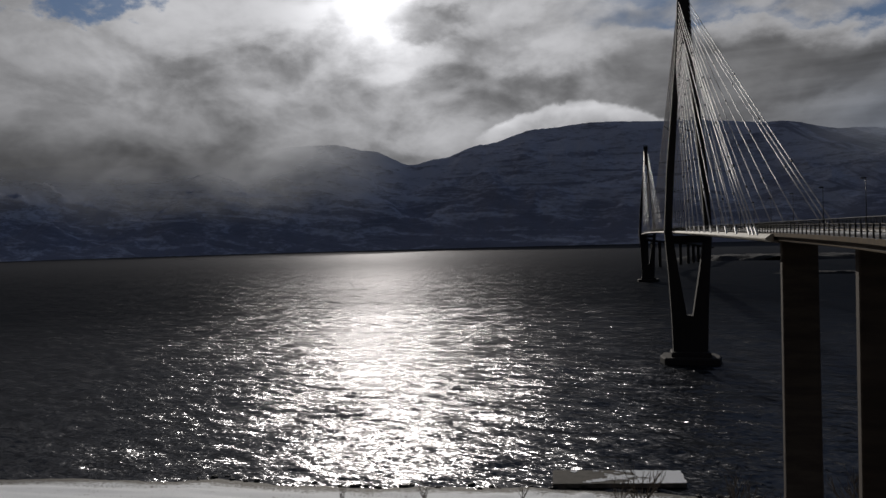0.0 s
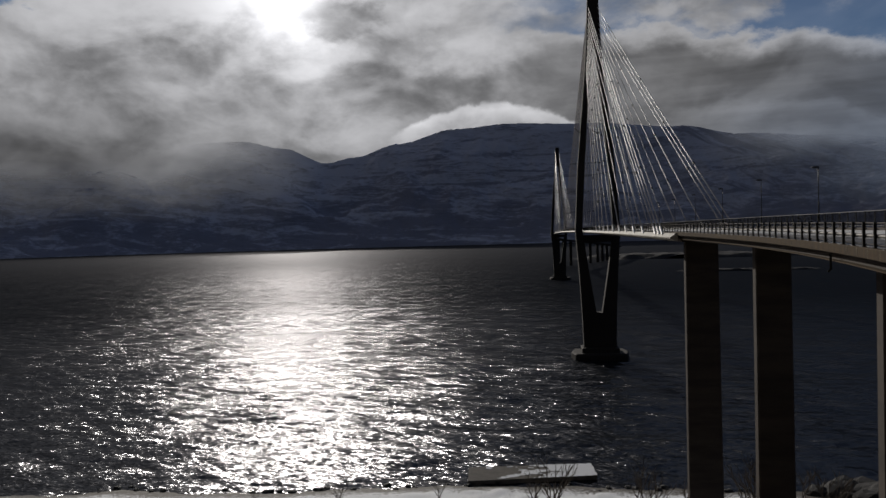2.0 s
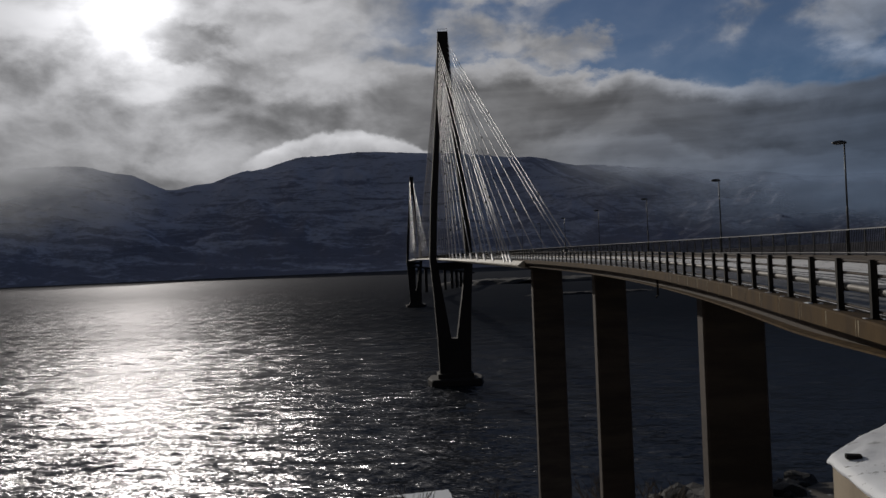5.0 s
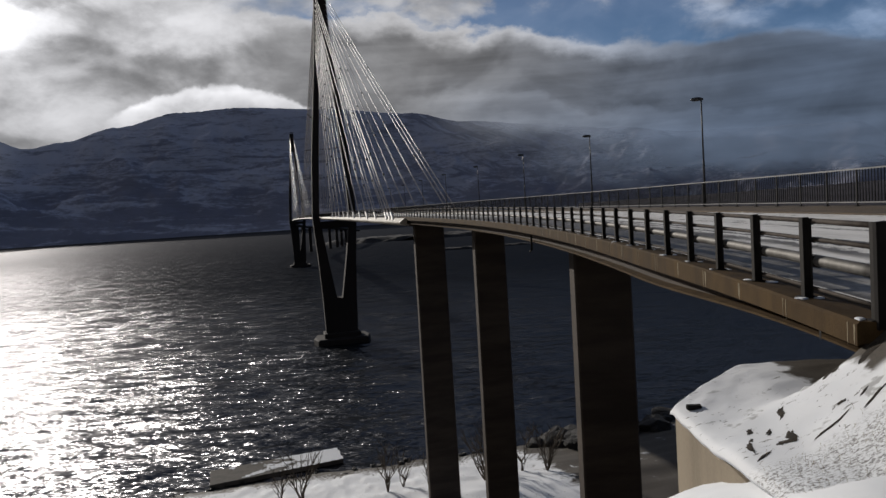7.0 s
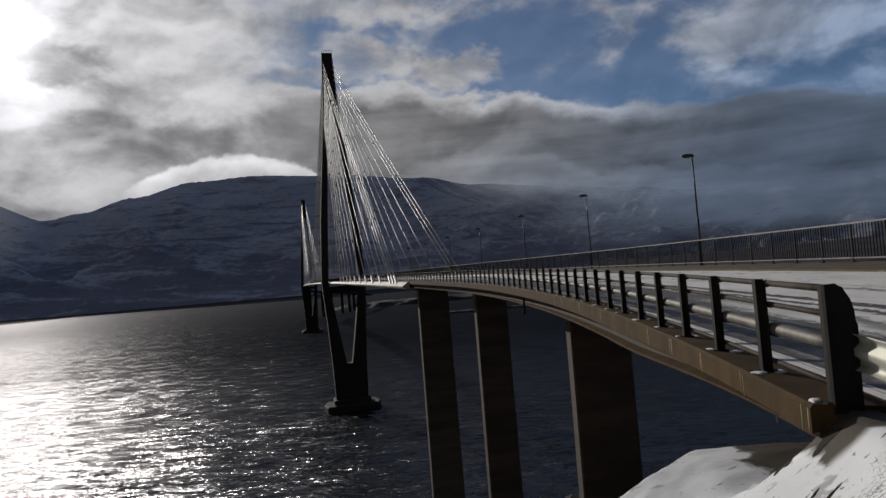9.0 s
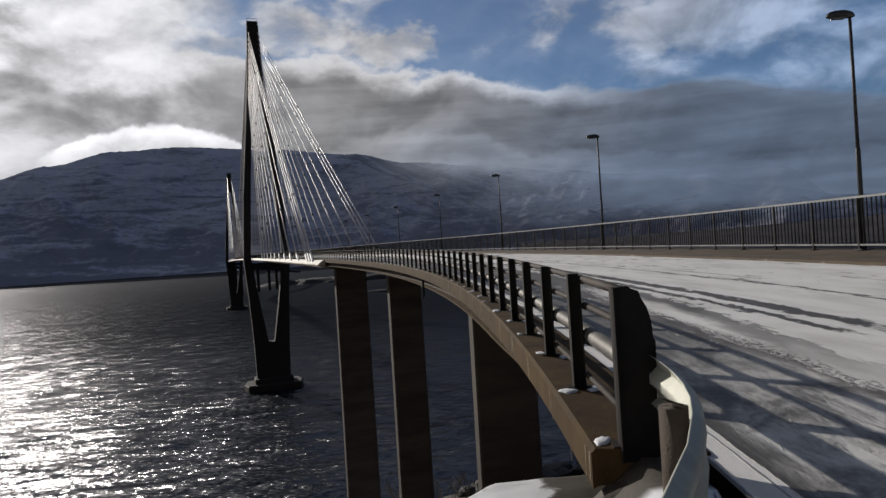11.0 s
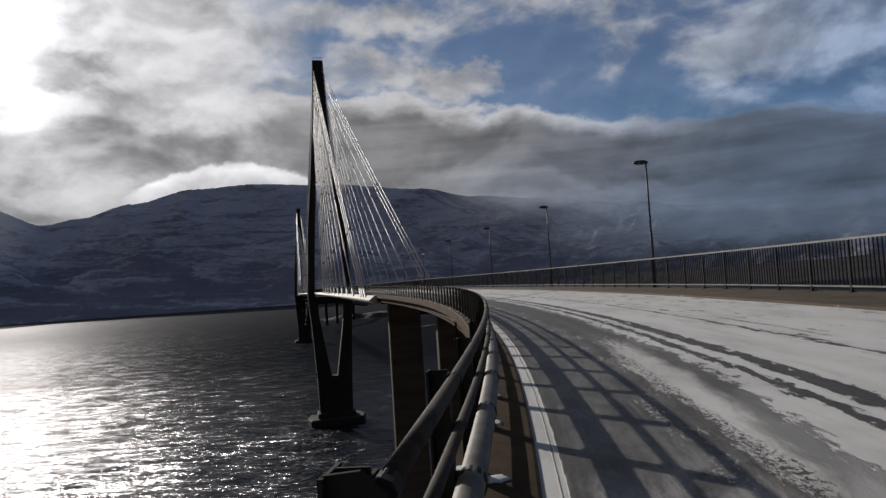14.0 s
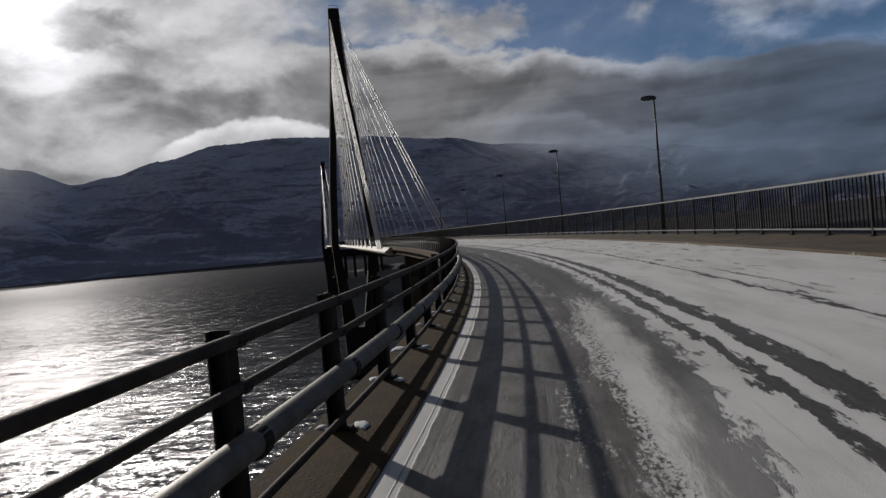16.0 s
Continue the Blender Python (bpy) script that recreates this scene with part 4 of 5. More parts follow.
railing = tagged(new("guard_railing"), "steel railing with dark posts, thin rails and one thick pipe", "railing")


def post_shape():
    """A rolled steel post with two flanges and a foot plate."""
    web = box(-0.05, -0.006, 0.0, 0.05, 0.006, POST_H)
    left = box(-0.058, -0.062, 0.0, -0.046, 0.062, POST_H)
    right = box(0.046, -0.062, 0.0, 0.058, 0.062, POST_H - 0.02)
    foot = box(-0.11, -0.055, 0.0, 0.11, 0.10, 0.100)
    return joined([web, left, right, foot])


first = mesh("post", *post_shape(), POST, railing)
first.matrix_basis = stand(0.0, 0.0)
for k in range(1, 90):
    repeat("post", first.data, stand(k * PITCH, 0.0), railing)
far_posts = joined([moved(box(-0.058, -0.062, 0.0, 0.058, 0.062, POST_H), stand(k * PITCH, 0.0)) for k in range(90, 490)])
tagged(mesh("far_posts", *far_posts, POST, railing), kind="stuff")
RAILS = spread(0.0, 60.0, 0.96) + spread(60.0, 950.0, 3.84)[1:]
for name, w, z, r, mat in (("top_rail", 0.085, 1.11, 0.036, RAIL), ("middle_rail", 0.10, 0.86, 0.030, RAIL), ("pipe_rail", 0.14, 0.565, 0.078, PIPE), ("lower_rail", 0.085, 0.20, 0.028, RAIL)):
    mesh(name, *tube([on(s, w, z) for s in RAILS], r, 10), mat, railing, smooth=True)
clamps = (("pipe_clamp", joined([tube([(0.14, -0.05, 0.565), (0.14, 0.05, 0.565)], 0.088, 12), box(0.05, -0.03, 0.50, 0.10, 0.03, 0.63)])),
          ("middle_clamp", tube([(0.10, -0.05, 0.86), (0.10, 0.05, 0.86)], 0.038, 8)),
          ("top_clamp", tube([(0.085, -0.05, 1.11), (0.085, 0.05, 1.11)], 0.044, 8)))
for name, shape in clamps:
    first_c = mesh(name, *shape, POST, railing)
    first_c.matrix_basis = stand(0.0, 0.0)
    for k in range(1, 40):
        repeat(name, first_c.data, stand(k * PITCH, 0.0), railing)

# end plate and the flared guard beam behind it
barrier = tagged(new("guardrail_end"), "dark steel end plate with a bent galvanised guard beam", "guardrail")
plate_outline = [(-0.06, 0.0), (0.19, 0.0), (0.195, 0.50), (0.185, 0.55), (0.20, 0.60), (0.205, 0.80), (0.19, 0.83), (0.185, 0.93), (0.16, 1.03), (0.11, 1.12), (0.04, 1.18), (-0.06, 1.17)]
front = [Vector((x, -0.085, z)) for x, z in plate_outline]
rear = [Vector((x, -0.067, z)) for x, z in plate_outline]
n_p = len(front)
plate = front + rear, [list(range(n_p)), list(range(n_p, 2 * n_p))[::-1]] + [[i, i + n_p, (i + 1) % n_p + n_p, (i + 1) % n_p] for i in range(n_p)]
end_plate = mesh("end_plate", *plate, DARK, barrier)
end_plate.matrix_basis = stand(0.0, 0.0)
stiff = mesh("stiffener", *box(-0.064, -0.11, 0.0, -0.050, -0.03, 1.168), DARK, barrier)
stiff.matrix_basis = stand(0.0, 0.0)


def guard_beam():
    """A W-shaped beam that leaves the end plate, then bends away from the road and down."""
    wave = [(0.0, 0.165), (0.05, 0.125), (0.055, 0.08), (0.0, 0.03), (0.0, -0.03), (0.055, -0.08), (0.05, -0.125), (0.0, -0.165)]
    path = [(0.02, 0.20, 0.57), (-0.35, 0.195, 0.57), (-0.70, 0.177, 0.57), (-1.00, 0.145, 0.57), (-1.30, 0.09, 0.57), (-1.60, 0.01, 0.57),
            (-2.00, -0.13, 0.565), (-2.50, -0.36, 0.555), (-3.1, -0.70, 0.54), (-3.9, -1.18, 0.50), (-4.6, -1.64, 0.46)]
    pts = [on(s, w - 0.05, z - 0.03) for s, w, z in path]
    outer, inner = [], []
    for i, p in enumerate(pts):
        d = (pts[min(i + 1, len(pts) - 1)] - pts[max(i - 1, 0)]).normalized()
        side_v = Vector((0, 0, 1)).cross(d).normalized()
        lift = d.cross(side_v).normalized()
        outer.append([p + side_v * (o + 0.004) + lift * h for o, h in wave])
        inner.append([p + side_v * (o - 0.004) + lift * h for o, h in wave])
    rings = [a + b[::-1] for a, b in zip(outer, inner)]
    return loft(rings)


mesh("guard_beam", *guard_beam(), BEAM, barrier, "bent pale galvanised W-beam", smooth=True)
for s, w in ((-1.25, -0.03), (-3.1, -0.82)):
    mesh("support_post", *moved(tube([(0.0, 0.0, -0.7), (0.0, 0.0, 0.2), (0.0, 0.0, 0.655), (0.006, 0.0, 0.67)], 0.074, 20), stand(s, w)), STUMP, barrier, "weathered brown support post", smooth=True)

# ---- the right-hand pedestrian fence ----
FENCE_S0, BAY, FENCE_W, FENCE_H = 10.32 - 22 * 1.822, 1.822, 9.11, 1.33
fence = tagged(new("pedestrian_fence"), "grey steel railing fence with thin upright bars along the footway", "fence")
fence_post = joined([bevelled(box(-0.03, -0.03, 0.0, 0.03, 0.03, FENCE_H), 0.005), box(-0.09, -0.07, 0.0, 0.09, 0.07, 0.016)])
first_f = mesh("post", *fence_post, FENCE, fence)
first_f.matrix_basis = stand(FENCE_S0, FENCE_W, 0.03)
for k in range(1, 90):
    repeat("post", first_f.data, stand(FENCE_S0 + k * BAY, FENCE_W, 0.03), fence)
FENCE_END = FENCE_S0 + 500 * BAY
tagged(mesh("far_posts", *joined([moved(box(-0.03, -0.03, 0, 0.03, 0.03, FENCE_H), stand(FENCE_S0 + k * BAY, FENCE_W, 0.03)) for k in range(90, 500)]), FENCE, fence), kind="stuff")
F_LINE = spread(FENCE_S0, FENCE_S0 + 60 * BAY, BAY) + spread(FENCE_S0 + 60 * BAY, FENCE_END, 3 * BAY)[1:]
for name, z, half, tall in (("top_rail", FENCE_H + 0.015, 0.034, 0.026), ("bottom_rail", 0.175, 0.022, 0.02)):
    swept(name, [(FENCE_W - half, z - tall), (FENCE_W - half, z + tall), (FENCE_W + half, z + tall), (FENCE_W + half, z - tall)], F_LINE, RAILTOP, fence)
slat = mesh("slat", *box(-0.0125, -0.0125, 0.19, 0.0125, 0.0125, FENCE_H), SLAT, fence)
slat.matrix_basis = stand(FENCE_S0 + BAY / 11, FENCE_W)
far_slats = []
for k in range(500):
    for i in range(1, 11):
        s = FENCE_S0 + (k + i / 11) * BAY
        if 18 <= k < 47:
            repeat("slat", slat.data, stand(s, FENCE_W), fence)
        elif k < 110 and not (k == 0 and i == 1):
            far_slats.append(moved(box(-0.0125, -0.0125, 0.19, 0.0125, 0.0125, FENCE_H), stand(s, FENCE_W)))
        elif k >= 110 and i % 3 == 0:
            far_slats.append(moved(box(-0.016, -0.02, 0.19, 0.016, 0.02, FENCE_H), stand(s, FENCE_W)))
tagged(mesh("far_slats", *joined(far_slats), SLAT, fence), kind="stuff")


# ---- street lamps ----
def make_lamp():
    thing = new("street_lamp")
    mesh("sleeve", *tube([(0, 0, 0.0), (0, 0, 2.45), (0, 0, 2.52)], [0.060, 0.057, 0.043], 12), LAMP, thing, smooth=True)
    mesh("pole", *tube([(0, 0, 2.4), (0, 0, 5.75)], [0.046, 0.038], 10), LAMP, thing, smooth=True)
    mesh("base_plate", *bevelled(box(-0.16, -0.16, 0.0, 0.16, 0.16, 0.03), 0.01), LAMP, thing)
    rings = []
    for x, half, lo, hi in ((0.10, 0.06, 5.71, 5.80), (0.02, 0.10, 5.70, 5.85), (-0.16, 0.15, 5.70, 5.88), (-0.38, 0.15, 5.70, 5.87), (-0.52, 0.11, 5.71, 5.84), (-0.58, 0.05, 5.74, 5.79)):
        rings.append([(x, -half, lo + 0.02), (x, -half * 0.6, lo), (x, half * 0.6, lo), (x, half, lo + 0.02), (x, half * 0.8, hi - 0.03), (x, half * 0.4, hi), (x, -half * 0.4, hi), (x, -half * 0.8, hi - 0.03)])
    head = mesh("head", *loft(rings), LAMP, thing, "flat grey lamp head", smooth=True)
    mesh("lens", *bevelled(box(-0.46, -0.1, 5.675, -0.12, 0.1, 5.71), 0.012), GLASS, head)
    return tagged(thing, "slim grey steel street lamp with a flat head by the fence", "street lamp", "street lamps along the footway")


lamp = make_lamp()
lamp.matrix_basis = stand(FENCE_S0 + 23 * BAY, FENCE_W + 0.10, 0.03)
for k in range(1, 22):
    copy_thing(lamp, stand(FENCE_S0 + (23 + 10 * k) * BAY, FENCE_W + 0.10, 0.03))

# ---- abutment, snow bank, shore ----
abutment = tagged(new("abutment"), "stained brown concrete abutment wall under a snow cap", "abutment")
block = [(-17.42, -270.84), (-15.86, -269.98), (-4.6, -272.9), (-7.2, -282.0), (-19.65, -278.72)]
mesh("wall", *bevelled(prism(block, 30.0, 45.66), 0.03), CONCRETE, abutment)


def inside(p, poly):
    hit = False
    for (x0, y0), (x1, y1) in zip(poly, poly[1:] + poly[:1]):
        if (y0 > p[1]) != (y1 > p[1]) and p[0] < x0 + (p[1] - y0) * (x1 - x0) / (y1 - y0):
            hit = not hit
    return hit


def along_edge(points, f):
    total = sum((Vector(b) - Vector(a)).length for a, b in zip(points, points[1:]))
    want = f * total
    for a, b in zip(points, points[1:]):
        d = (Vector(b) - Vector(a)).length
        if want <= d + 1e-6:
            return Vector(a) + (Vector(b) - Vector(a)) * (want / d)
        want -= d
    return Vector(points[-1])


def make_bank():
    """Wind-rounded snow on the abutment, rising to the road's shoulder."""
    front_edge = [(-17.46, -270.80), (-15.86, -269.92), (-4.55, -272.85)]
    back_edge = [(-21.5, -284.0), (-18.0, -285.5), (-8.0, -288.0)]
    cols, rows_n = 110, 90
    verts, faces = [], []

    def height(x, y):
        d = Vector((x - START[0], y - START[1]))
        along_v = d.x * math.sin(TURN0) + d.y * math.cos(TURN0)
        across_v = d.x * math.cos(TURN0) - d.y * math.sin(TURN0)
        z = 45.74 + 0.035 * rough((x, y), 0.9, 3.0) + 0.010 * rough((x, y), 0.3, 5.0)
        z += 0.95 * max(0.0, min(1.0, (across_v + 1.5) / 1.65)) ** 1.7 * max(0.0, min(1.0, (-along_v + 0.28) / 0.24))
        z += 0.10 * max(0.0, -along_v) + min(0.19, 0.14 * max(0.0, across_v + 2.2))
        return min(z, 46.78 + 0.04 * rough((x, y), 0.5, 3.0) if across_v < 0.36 else 46.5)
    for j in range(rows_n + 1):
        v = (j / rows_n) ** 1.5
        for i in range(cols + 1):
            u = i / cols
            p = along_edge(front_edge, u) * (1 - v) + along_edge(back_edge, u) * v
            drop = 0.05 * max(0.0, 1 - j / 2.0) ** 2 + 0.05 * max(0.0, 1 - i / 2.0) ** 2
            verts.append(Vector((p.x, p.y, height(p.x, p.y) - drop)))
    for j in range(rows_n):
        faces += [[j * (cols + 1) + i, j * (cols + 1) + i + 1, (j + 1) * (cols + 1) + i + 1, (j + 1) * (cols + 1) + i][::-1] for i in range(cols)]
    ob = mesh("snow_bank", verts, faces, BANKSNOW, smooth=True)
    solid = ob.modifiers.new("thickness", "SOLIDIFY")
    solid.thickness, solid.offset = 0.09, -1.0
    return tagged(ob, "wind-rounded snow bank on the abutment with rocks showing", "snow", kind="stuff")


drift = make_bank()
bpy.context.view_layer.update()


def rock_shape(seed, flat=0.6):
    bm = bmesh.new()
    bmesh.ops.create_icosphere(bm, subdivisions=2, radius=1.0)
    for v in bm.verts:
        k = 1.0 + 0.38 * noise.noise(v.co * 1.3 + Vector((seed, seed * 0.7, 0))) + 0.14 * noise.noise(v.co * 3.5 + Vector((0, seed, 2)))
        v.co = Vector((v.co.x * k, v.co.y * k * 0.8, v.co.z * k * flat))
    bm.verts.index_update()
    out = [v.co.copy() for v in bm.verts], [[v.index for v in f.verts] for f in bm.faces]
    bm.free()
    return out


rng = random.Random(5)
rocks = [mesh("shore_rock", *rock_shape(i * 3.1, 0.55), ROCK) for i in range(4)]
places = [(rng.uniform(-110, 16), rng.uniform(-0.6, 1.6), rng.uniform(0.25, 0.9)) for _ in range(60)]
places += [(rng.uniform(25, 60), rng.uniform(-9.0, 2.0), rng.uniform(1.6, 4.2)) for _ in range(44)]
for i, (x, off_y, size) in enumerate(places):
    y = shore_y(x) + off_y
    ob = rocks[i] if i < 4 else new("shore_rock", rocks[i % 4].data)
    ob.matrix_basis = Matrix.Translation((x, y, max(-0.1, ground_z(x, y)) + 0.12 * size)) @ Matrix.Rotation(rng.uniform(0, 6.28), 4, "Z") @ Matrix.Diagonal((size, size, size, 1))
    tagged(ob, "dark wet boulder at the water's edge", "rock", "shore boulders")

def bank_height(x, y):
    """Height of the snow bank under a point."""
    hit, place, _, _ = drift.ray_cast(Vector((x, y, 60.0)), Vector((0, 0, -1)))
    return place.z if hit else 45.7


def earth_patch(x, y, long, wide, turn_r, seed):
    """A frayed, slightly raised patch of bare earth lying on the snow."""
    ring_n, verts, faces = 26, [], []
    for level_r in (1.0, 0.55):
        for k in range(ring_n):
            a = 2 * math.pi * k / ring_n
            r = level_r * (1.0 + 0.75 * noise.noise(Vector((math.cos(a) * 1.6 + seed * 3.7, math.sin(a) * 1.6, seed))) + 0.4 * noise.noise(Vector((math.cos(a) * 5, math.sin(a) * 5 + seed, 0))))
            u, v = r * long * math.cos(a), r * wide * math.sin(a) + 0.25 * wide * math.sin(3.0 * r * math.cos(a) + seed)
            px, py = x + u * math.cos(turn_r) - v * math.sin(turn_r), y + u * math.sin(turn_r) + v * math.cos(turn_r)
            verts.append(Vector((px, py, bank_height(px, py) + (0.002 if level_r == 1.0 else 0.007))))
    for k in range(ring_n):
        q = (k + 1) % ring_n
        faces.append([k, q, ring_n + q, ring_n + k])
    faces.append([ring_n + k for k in range(ring_n)])
    return tagged(mesh("bare_patch", verts, faces, SOIL, smooth=True), "dark bare earth showing through the snow bank", "earth", "bare patches in the snow bank")


for i, spot in enumerate(((-16.99, -272.24, 0.12, 0.018, 0.9), (-17.40, -272.90, 0.11, 0.035, 1.0), (-17.55, -273.03, 0.07, 0.04, 0.3), (-17.19, -273.18, 0.17, 0.014, 0.25), (-17.52, -272.43, 0.07, 0.018, 0.9),
                          (-17.42, -272.60, 0.06, 0.014, 0.8), (-17.88, -272.95, 0.12, 0.018, 1.1), (-17.70, -272.70, 0.06, 0.012, 0.9), (-16.83, -272.90, 0.03, 0.02, 0.2), (-16.65, -273.00, 0.05, 0.010, 0.4),
                          (-17.95, -273.22, 0.10, 0.012, 0.5), (-16.70, -273.20, 0.14, 0.012, 0.3), (-16.05, -272.45, 0.10, 0.05, 0.2), (-16.20, -272.10, 0.13, 0.05, 0.6))):
    earth_patch(spot[0], spot[1], spot[2] * 1.5, spot[3] * 1.5, spot[4], i * 1.3)
plank = mesh("timber_offcut", *bevelled(box(-0.085, -0.045, 0.0, 0.085, 0.045, 0.055), 0.006), DARK)
plank.matrix_basis = Matrix.Translation((-17.33, -271.13, bank_height(-17.33, -271.13) - 0.006)) @ Matrix.Rotation(-0.35, 4, "Z")
tagged(plank, "short dark timber offcut lying in the snow", "timber")

# quay slab
quay = tagged(new("quay_slab"), "old concrete quay slab with half-melted snow at the shore", "quay")
quay_plan = [(-37.2, -143.6), (-37.9, -135.3), (-13.0, -131.7), (-12.4, -138.9)]
mesh("slab", *bevelled(prism(quay_plan, -2.0, 0.85), 0.08), QUAY, quay, "worn grey-brown concrete slab")


def melt_patches():
    """Thin sheets of old snow left on the slab, with frayed outlines."""
    verts, faces, n = [], [], {}

    def corner(i, j, z):
        if (i, j, z) not in n:
            n[(i, j, z)] = len(verts)
            verts.append(Vector((-37.0 + i * 0.3, -143.4 + j * 0.3, 0.852 + (0.05 if z else 0.0))))
        return n[(i, j, z)]
    for i in range(83):
        for j in range(40):
            x, y = -36.85 + i * 0.3, -143.25 + j * 0.3
            f = (x + 37.0) / 25.0
            if inside((x, y), quay_plan) and 0.42 * rough((x * 0.55, y), 2.2, 5.0) + 0.9 * f - 0.42 > 0:
                faces.append([corner(i, j, 1), corner(i + 1, j, 1), corner(i + 1, j + 1, 1), corner(i, j + 1, 1)])
    return verts, faces


cover_v, cover_f = melt_patches()
sheet = mesh("snow_cover", cover_v, cover_f, ICE, quay, "frayed patches of half-melted snow")
sheet_thick = sheet.modifiers.new("thickness", "SOLIDIFY")
sheet_thick.thickness = 0.046

# bare shrubs on the slope
def make_shrub(seed, tall):
    r = random.Random(seed)
    thing = new("bare_shrub")
    for i in range(r.randint(5, 8)):
        a, lean = r.uniform(0, 6.28), r.uniform(0.15, 0.6)
        pts = [Vector((0.1 * math.cos(a), 0.1 * math.sin(a), 0))]
        for k in range(1, 6):
            pts.append(Vector((math.cos(a) * lean * tall * (k / 5) ** 1.2 + r.uniform(-.06, .06) * tall, math.sin(a) * lean * tall * (k / 5) ** 1.2 + r.uniform(-.06, .06) * tall, tall * k / 5 * r.uniform(0.85, 1.05))))
        shapes = [tube(pts, [0.032 * tall / 2 * (1 - k / 6.5) for k in range(6)], 5)]
        for k in range(9):
            b = pts[r.randint(1, 4)] + Vector((0, 0, r.uniform(-0.1, 0.1)))
            c = a + r.uniform(-1.5, 1.5)
            e = b + Vector((math.cos(c) * 0.22, math.sin(c) * 0.22, 0.32)) * tall * r.uniform(0.5, 1.0)
            m2 = (b + e) / 2 + Vector((r.uniform(-.05, .05), r.uniform(-.05, .05), 0.0))
            shapes.append(tube([b, m2, e], [0.012 * tall / 2, 0.009 * tall / 2, 0.005 * tall / 2], 4))
        mesh("stem", *joined(shapes), TWIG, thing)
    return tagged(thing, "leafless birch shrub standing in the snow", "shrub", "bare shrubs on the slope")


for i, (x, y, tall) in enumerate(((-21.0, -163.0, 8.0), (-24.5, -160.0, 5.0), (-7.5, -166.0, 8.5), (-4.5, -163.0, 6.0), (9.0, -166.0, 9.0), (12.5, -162.0, 8.0), (16.5, -163.0, 8.0), (-41.0, -157.0, 3.0), (-58.0, -160.0, 4.0), (-72.0, -164.0, 3.5), (20.0, -166.0, 8.0), (-1.0, -169.0, 7.0))):
    shrub = make_shrub(40 + i, tall)
    shrub.location = (x, y, ground_z(x, y) - 0.05)

# straw tufts on the bank
blades = []
for i in range(800):
    x, y = rng.uniform(-19.5, -16.2), rng.uniform(-276.0, -273.0)
    if y > -273.35 and rng.random() < 0.9 or not inside((x, y), [(-17.5, -271.6), (-16.2, -271.8), (-16.3, -275.8), (-19.5, -276.0), (-18.6, -273.6)]):
        continue
    z = bank_height(x, y)
    a, l = rng.uniform(0, 6.28), rng.uniform(0.02, 0.08)
    tip = Vector((x + math.cos(a) * l * 0.7, y + math.sin(a) * l * 0.7, z + l * 0.8))
    blades.append(tube([(x, y, z - 0.05), ((x + tip.x) / 2, (y + tip.y) / 2, z + l * 0.55), tip], [0.0022, 0.0016, 0.0008], 3))
tagged(mesh("dry_grass", *joined(blades), STRAW), "thin dry straw poking through the snow", "grass", kind="stuff")

# snow lumps left round the feet of the posts
def clump_shape(seed):
    """A thin crust of trodden snow with a frayed outline."""
    n, rings = 22, []
    for level_c, rise in ((1.0, -0.25), (0.92, 0.10), (0.55, 0.26)):
        ring = []
        for k in range(n):
            a = 2 * math.pi * k / n
            r = level_c * (1.0 + 0.4 * noise.noise(Vector((math.cos(a) * 1.4 + seed * 2.3, math.sin(a) * 1.4, seed))) + 0.16 * noise.noise(Vector((math.cos(a) * 4, math.sin(a) * 4 + seed, 1))))
            ring.append((r * math.cos(a), r * math.sin(a), rise + 0.04 * noise.noise(Vector((r * math.cos(a) * 3, r * math.sin(a) * 3, seed)))))
        rings.append(ring)
    return loft(rings)


clump_mesh = [mesh("snow_clump", *clump_shape(i * 1.9 + 0.4), ICE, smooth=True) for i in range(6)]
for k in range(0, 40):
    for j in range(2):
        i = k * 2 + j
        ob = clump_mesh[i] if i < 6 else new("snow_clump", clump_mesh[(i * 5 + 1) % 6].data)
        size = rng.uniform(0.045, 0.10)
        w_c = -0.15 + 0.29 * j + rng.uniform(-0.03, 0.06)
        ob.matrix_basis = stand(max(0.10, k * PITCH + rng.uniform(-0.16, 0.18)), w_c, 0.118 - 0.158 * (w_c + 0.23)) @ Matrix.Rotation(rng.uniform(-0.5, 0.5), 4, "Z") @ Matrix.Diagonal((size, size * rng.uniform(1.2, 2.2), 0.055, 1))
        tagged(ob, "thin crust of old snow by a railing post", "snow", "snow crusts on the kerb")

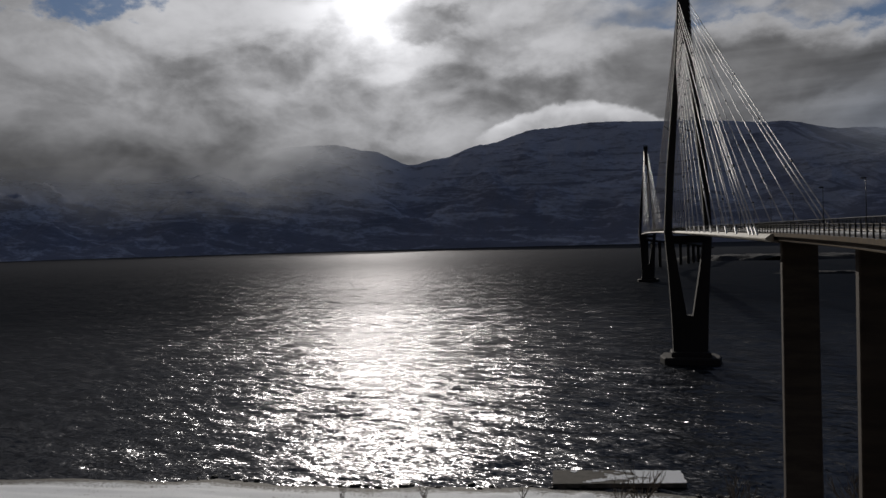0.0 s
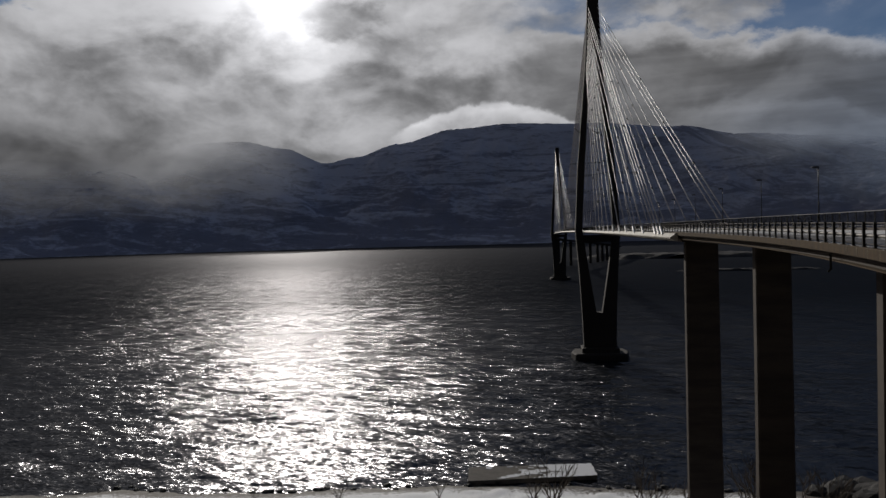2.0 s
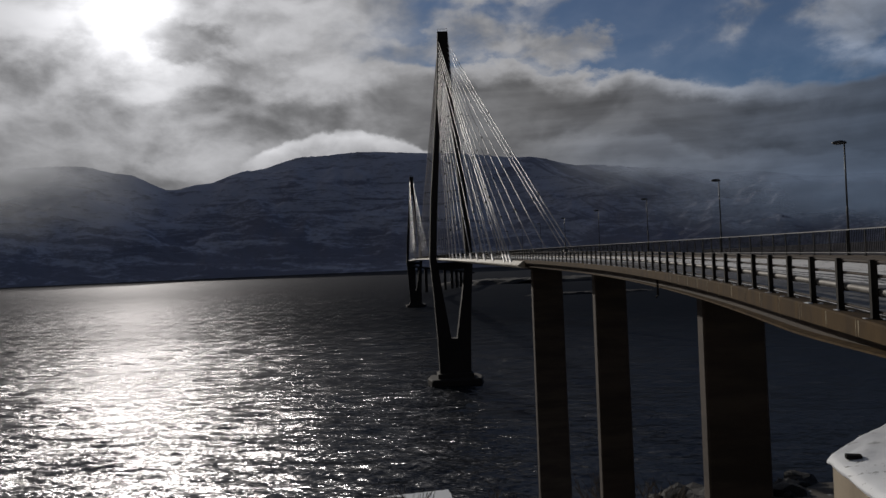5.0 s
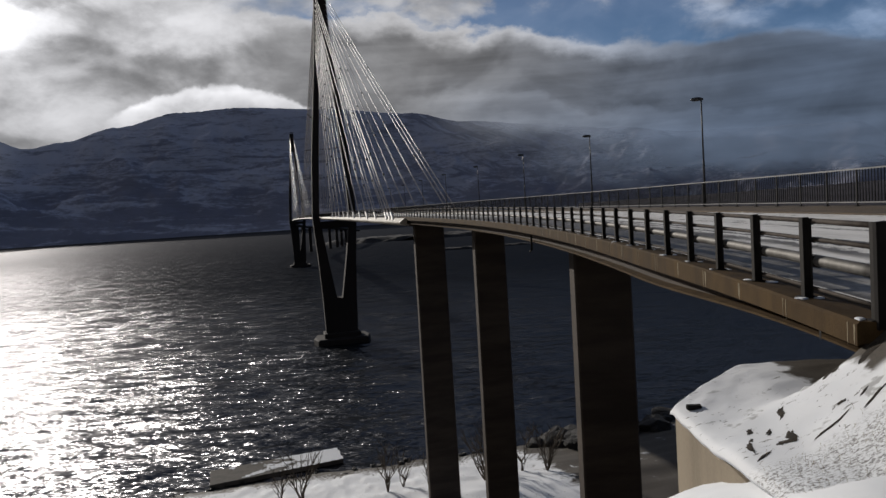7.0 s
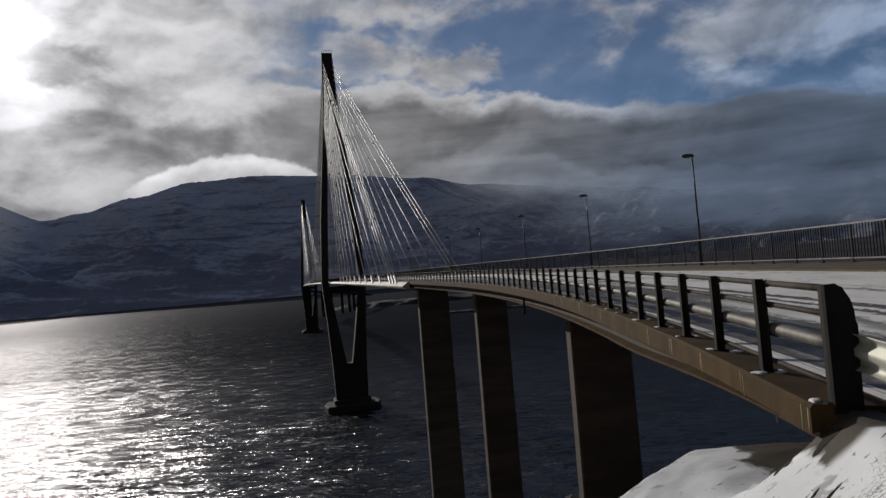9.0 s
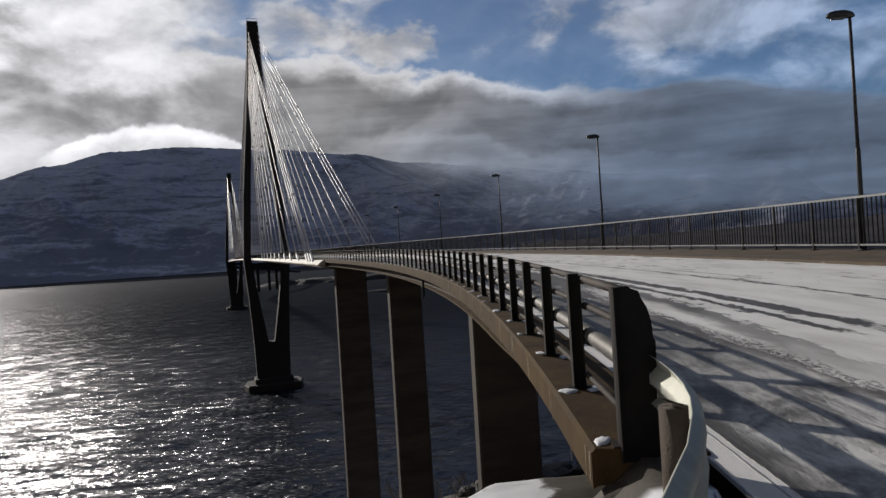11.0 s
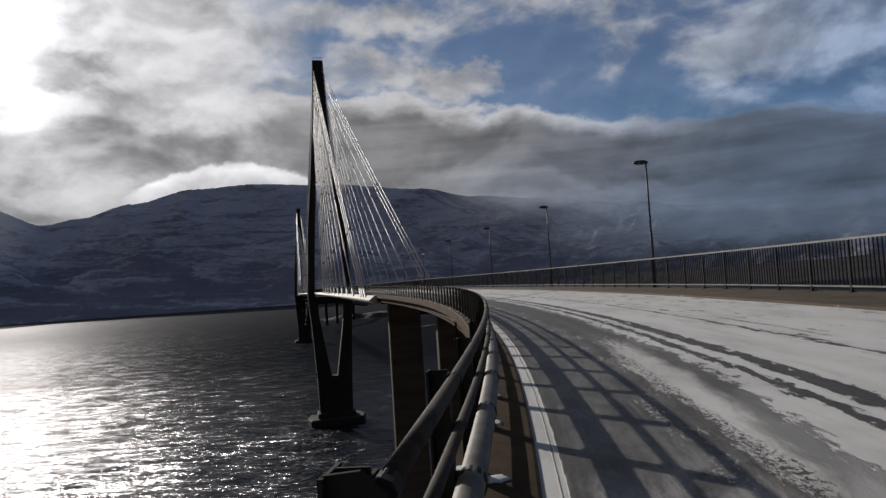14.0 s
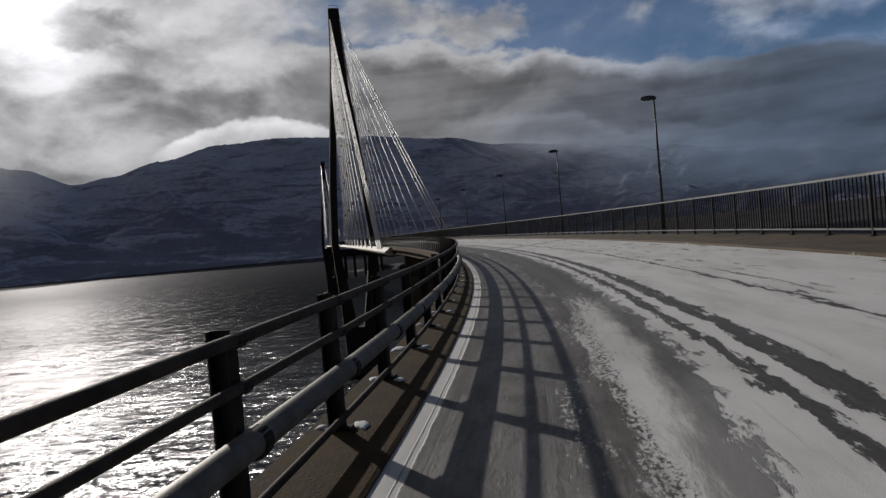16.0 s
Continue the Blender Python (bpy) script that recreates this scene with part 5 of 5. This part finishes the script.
# ---- the far side: low islets and the approach beyond the second pylon ----
def low_land(name, cx, cy, lx, ly, tall, seed, label):
    verts, faces, n, m = [], [], 48, 14
    for j in range(m + 1):
        for i in range(n + 1):
            u, v = i / n * 2 - 1, j / m * 2 - 1
            r = max(0.0, 1 - (u * u + v * v) * (1.0 + 0.5 * rough((u * 2, v * 2), 1.0, seed)))
            verts.append(Vector((cx + u * lx, cy + v * ly, -0.8 + (tall + 0.8) * min(1.0, r * 3.0) * (0.75 + 0.5 * rough((u * 5, v * 5), 1.0, seed + 2)))))
    for j in range(m):
        faces += [[j * (n + 1) + i, j * (n + 1) + i + 1, (j + 1) * (n + 1) + i + 1, (j + 1) * (n + 1) + i] for i in range(n)]
    return tagged(mesh(name, verts, faces, LAND, smooth=True), label, "island", kind="structure")


low_land("islet", 225.0, 592.0, 85.0, 14.0, 2.6, 4.0, "low dark skerry in the fjord")
low_land("headland", 270.0, 1060.0, 230.0, 60.0, 9.0, 7.0, "low dark headland beyond the bridge")
far_side = tagged(new("far_viaduct"), "far approach viaduct on slim piers beyond the second pylon", "bridge")


def far_point(d):
    a = min(0.62, d * 0.0028)
    x = 0.19 + d * math.sin(a / 2)
    return Vector((x, 676.0 + d * math.cos(a / 2), 45.6 - 0.055 * d))


pts = [far_point(d) for d in spread(0, 420, 12)]
verts_f, faces_f = [], []
for i, p in enumerate(pts):
    d = (pts[min(i + 1, len(pts) - 1)] - pts[max(i - 1, 0)]).normalized()
    r = Vector((d.y, -d.x, 0)).normalized()
    verts_f += [p - r * 5.2, p + r * 5.2, p + r * 4.0 - Vector((0, 0, 2)), p - r * 4.0 - Vector((0, 0, 2))]
for i in range(len(pts) - 1):
    faces_f += [[i * 4 + k, (i + 1) * 4 + k, (i + 1) * 4 + (k + 1) % 4, i * 4 + (k + 1) % 4] for k in range(4)]
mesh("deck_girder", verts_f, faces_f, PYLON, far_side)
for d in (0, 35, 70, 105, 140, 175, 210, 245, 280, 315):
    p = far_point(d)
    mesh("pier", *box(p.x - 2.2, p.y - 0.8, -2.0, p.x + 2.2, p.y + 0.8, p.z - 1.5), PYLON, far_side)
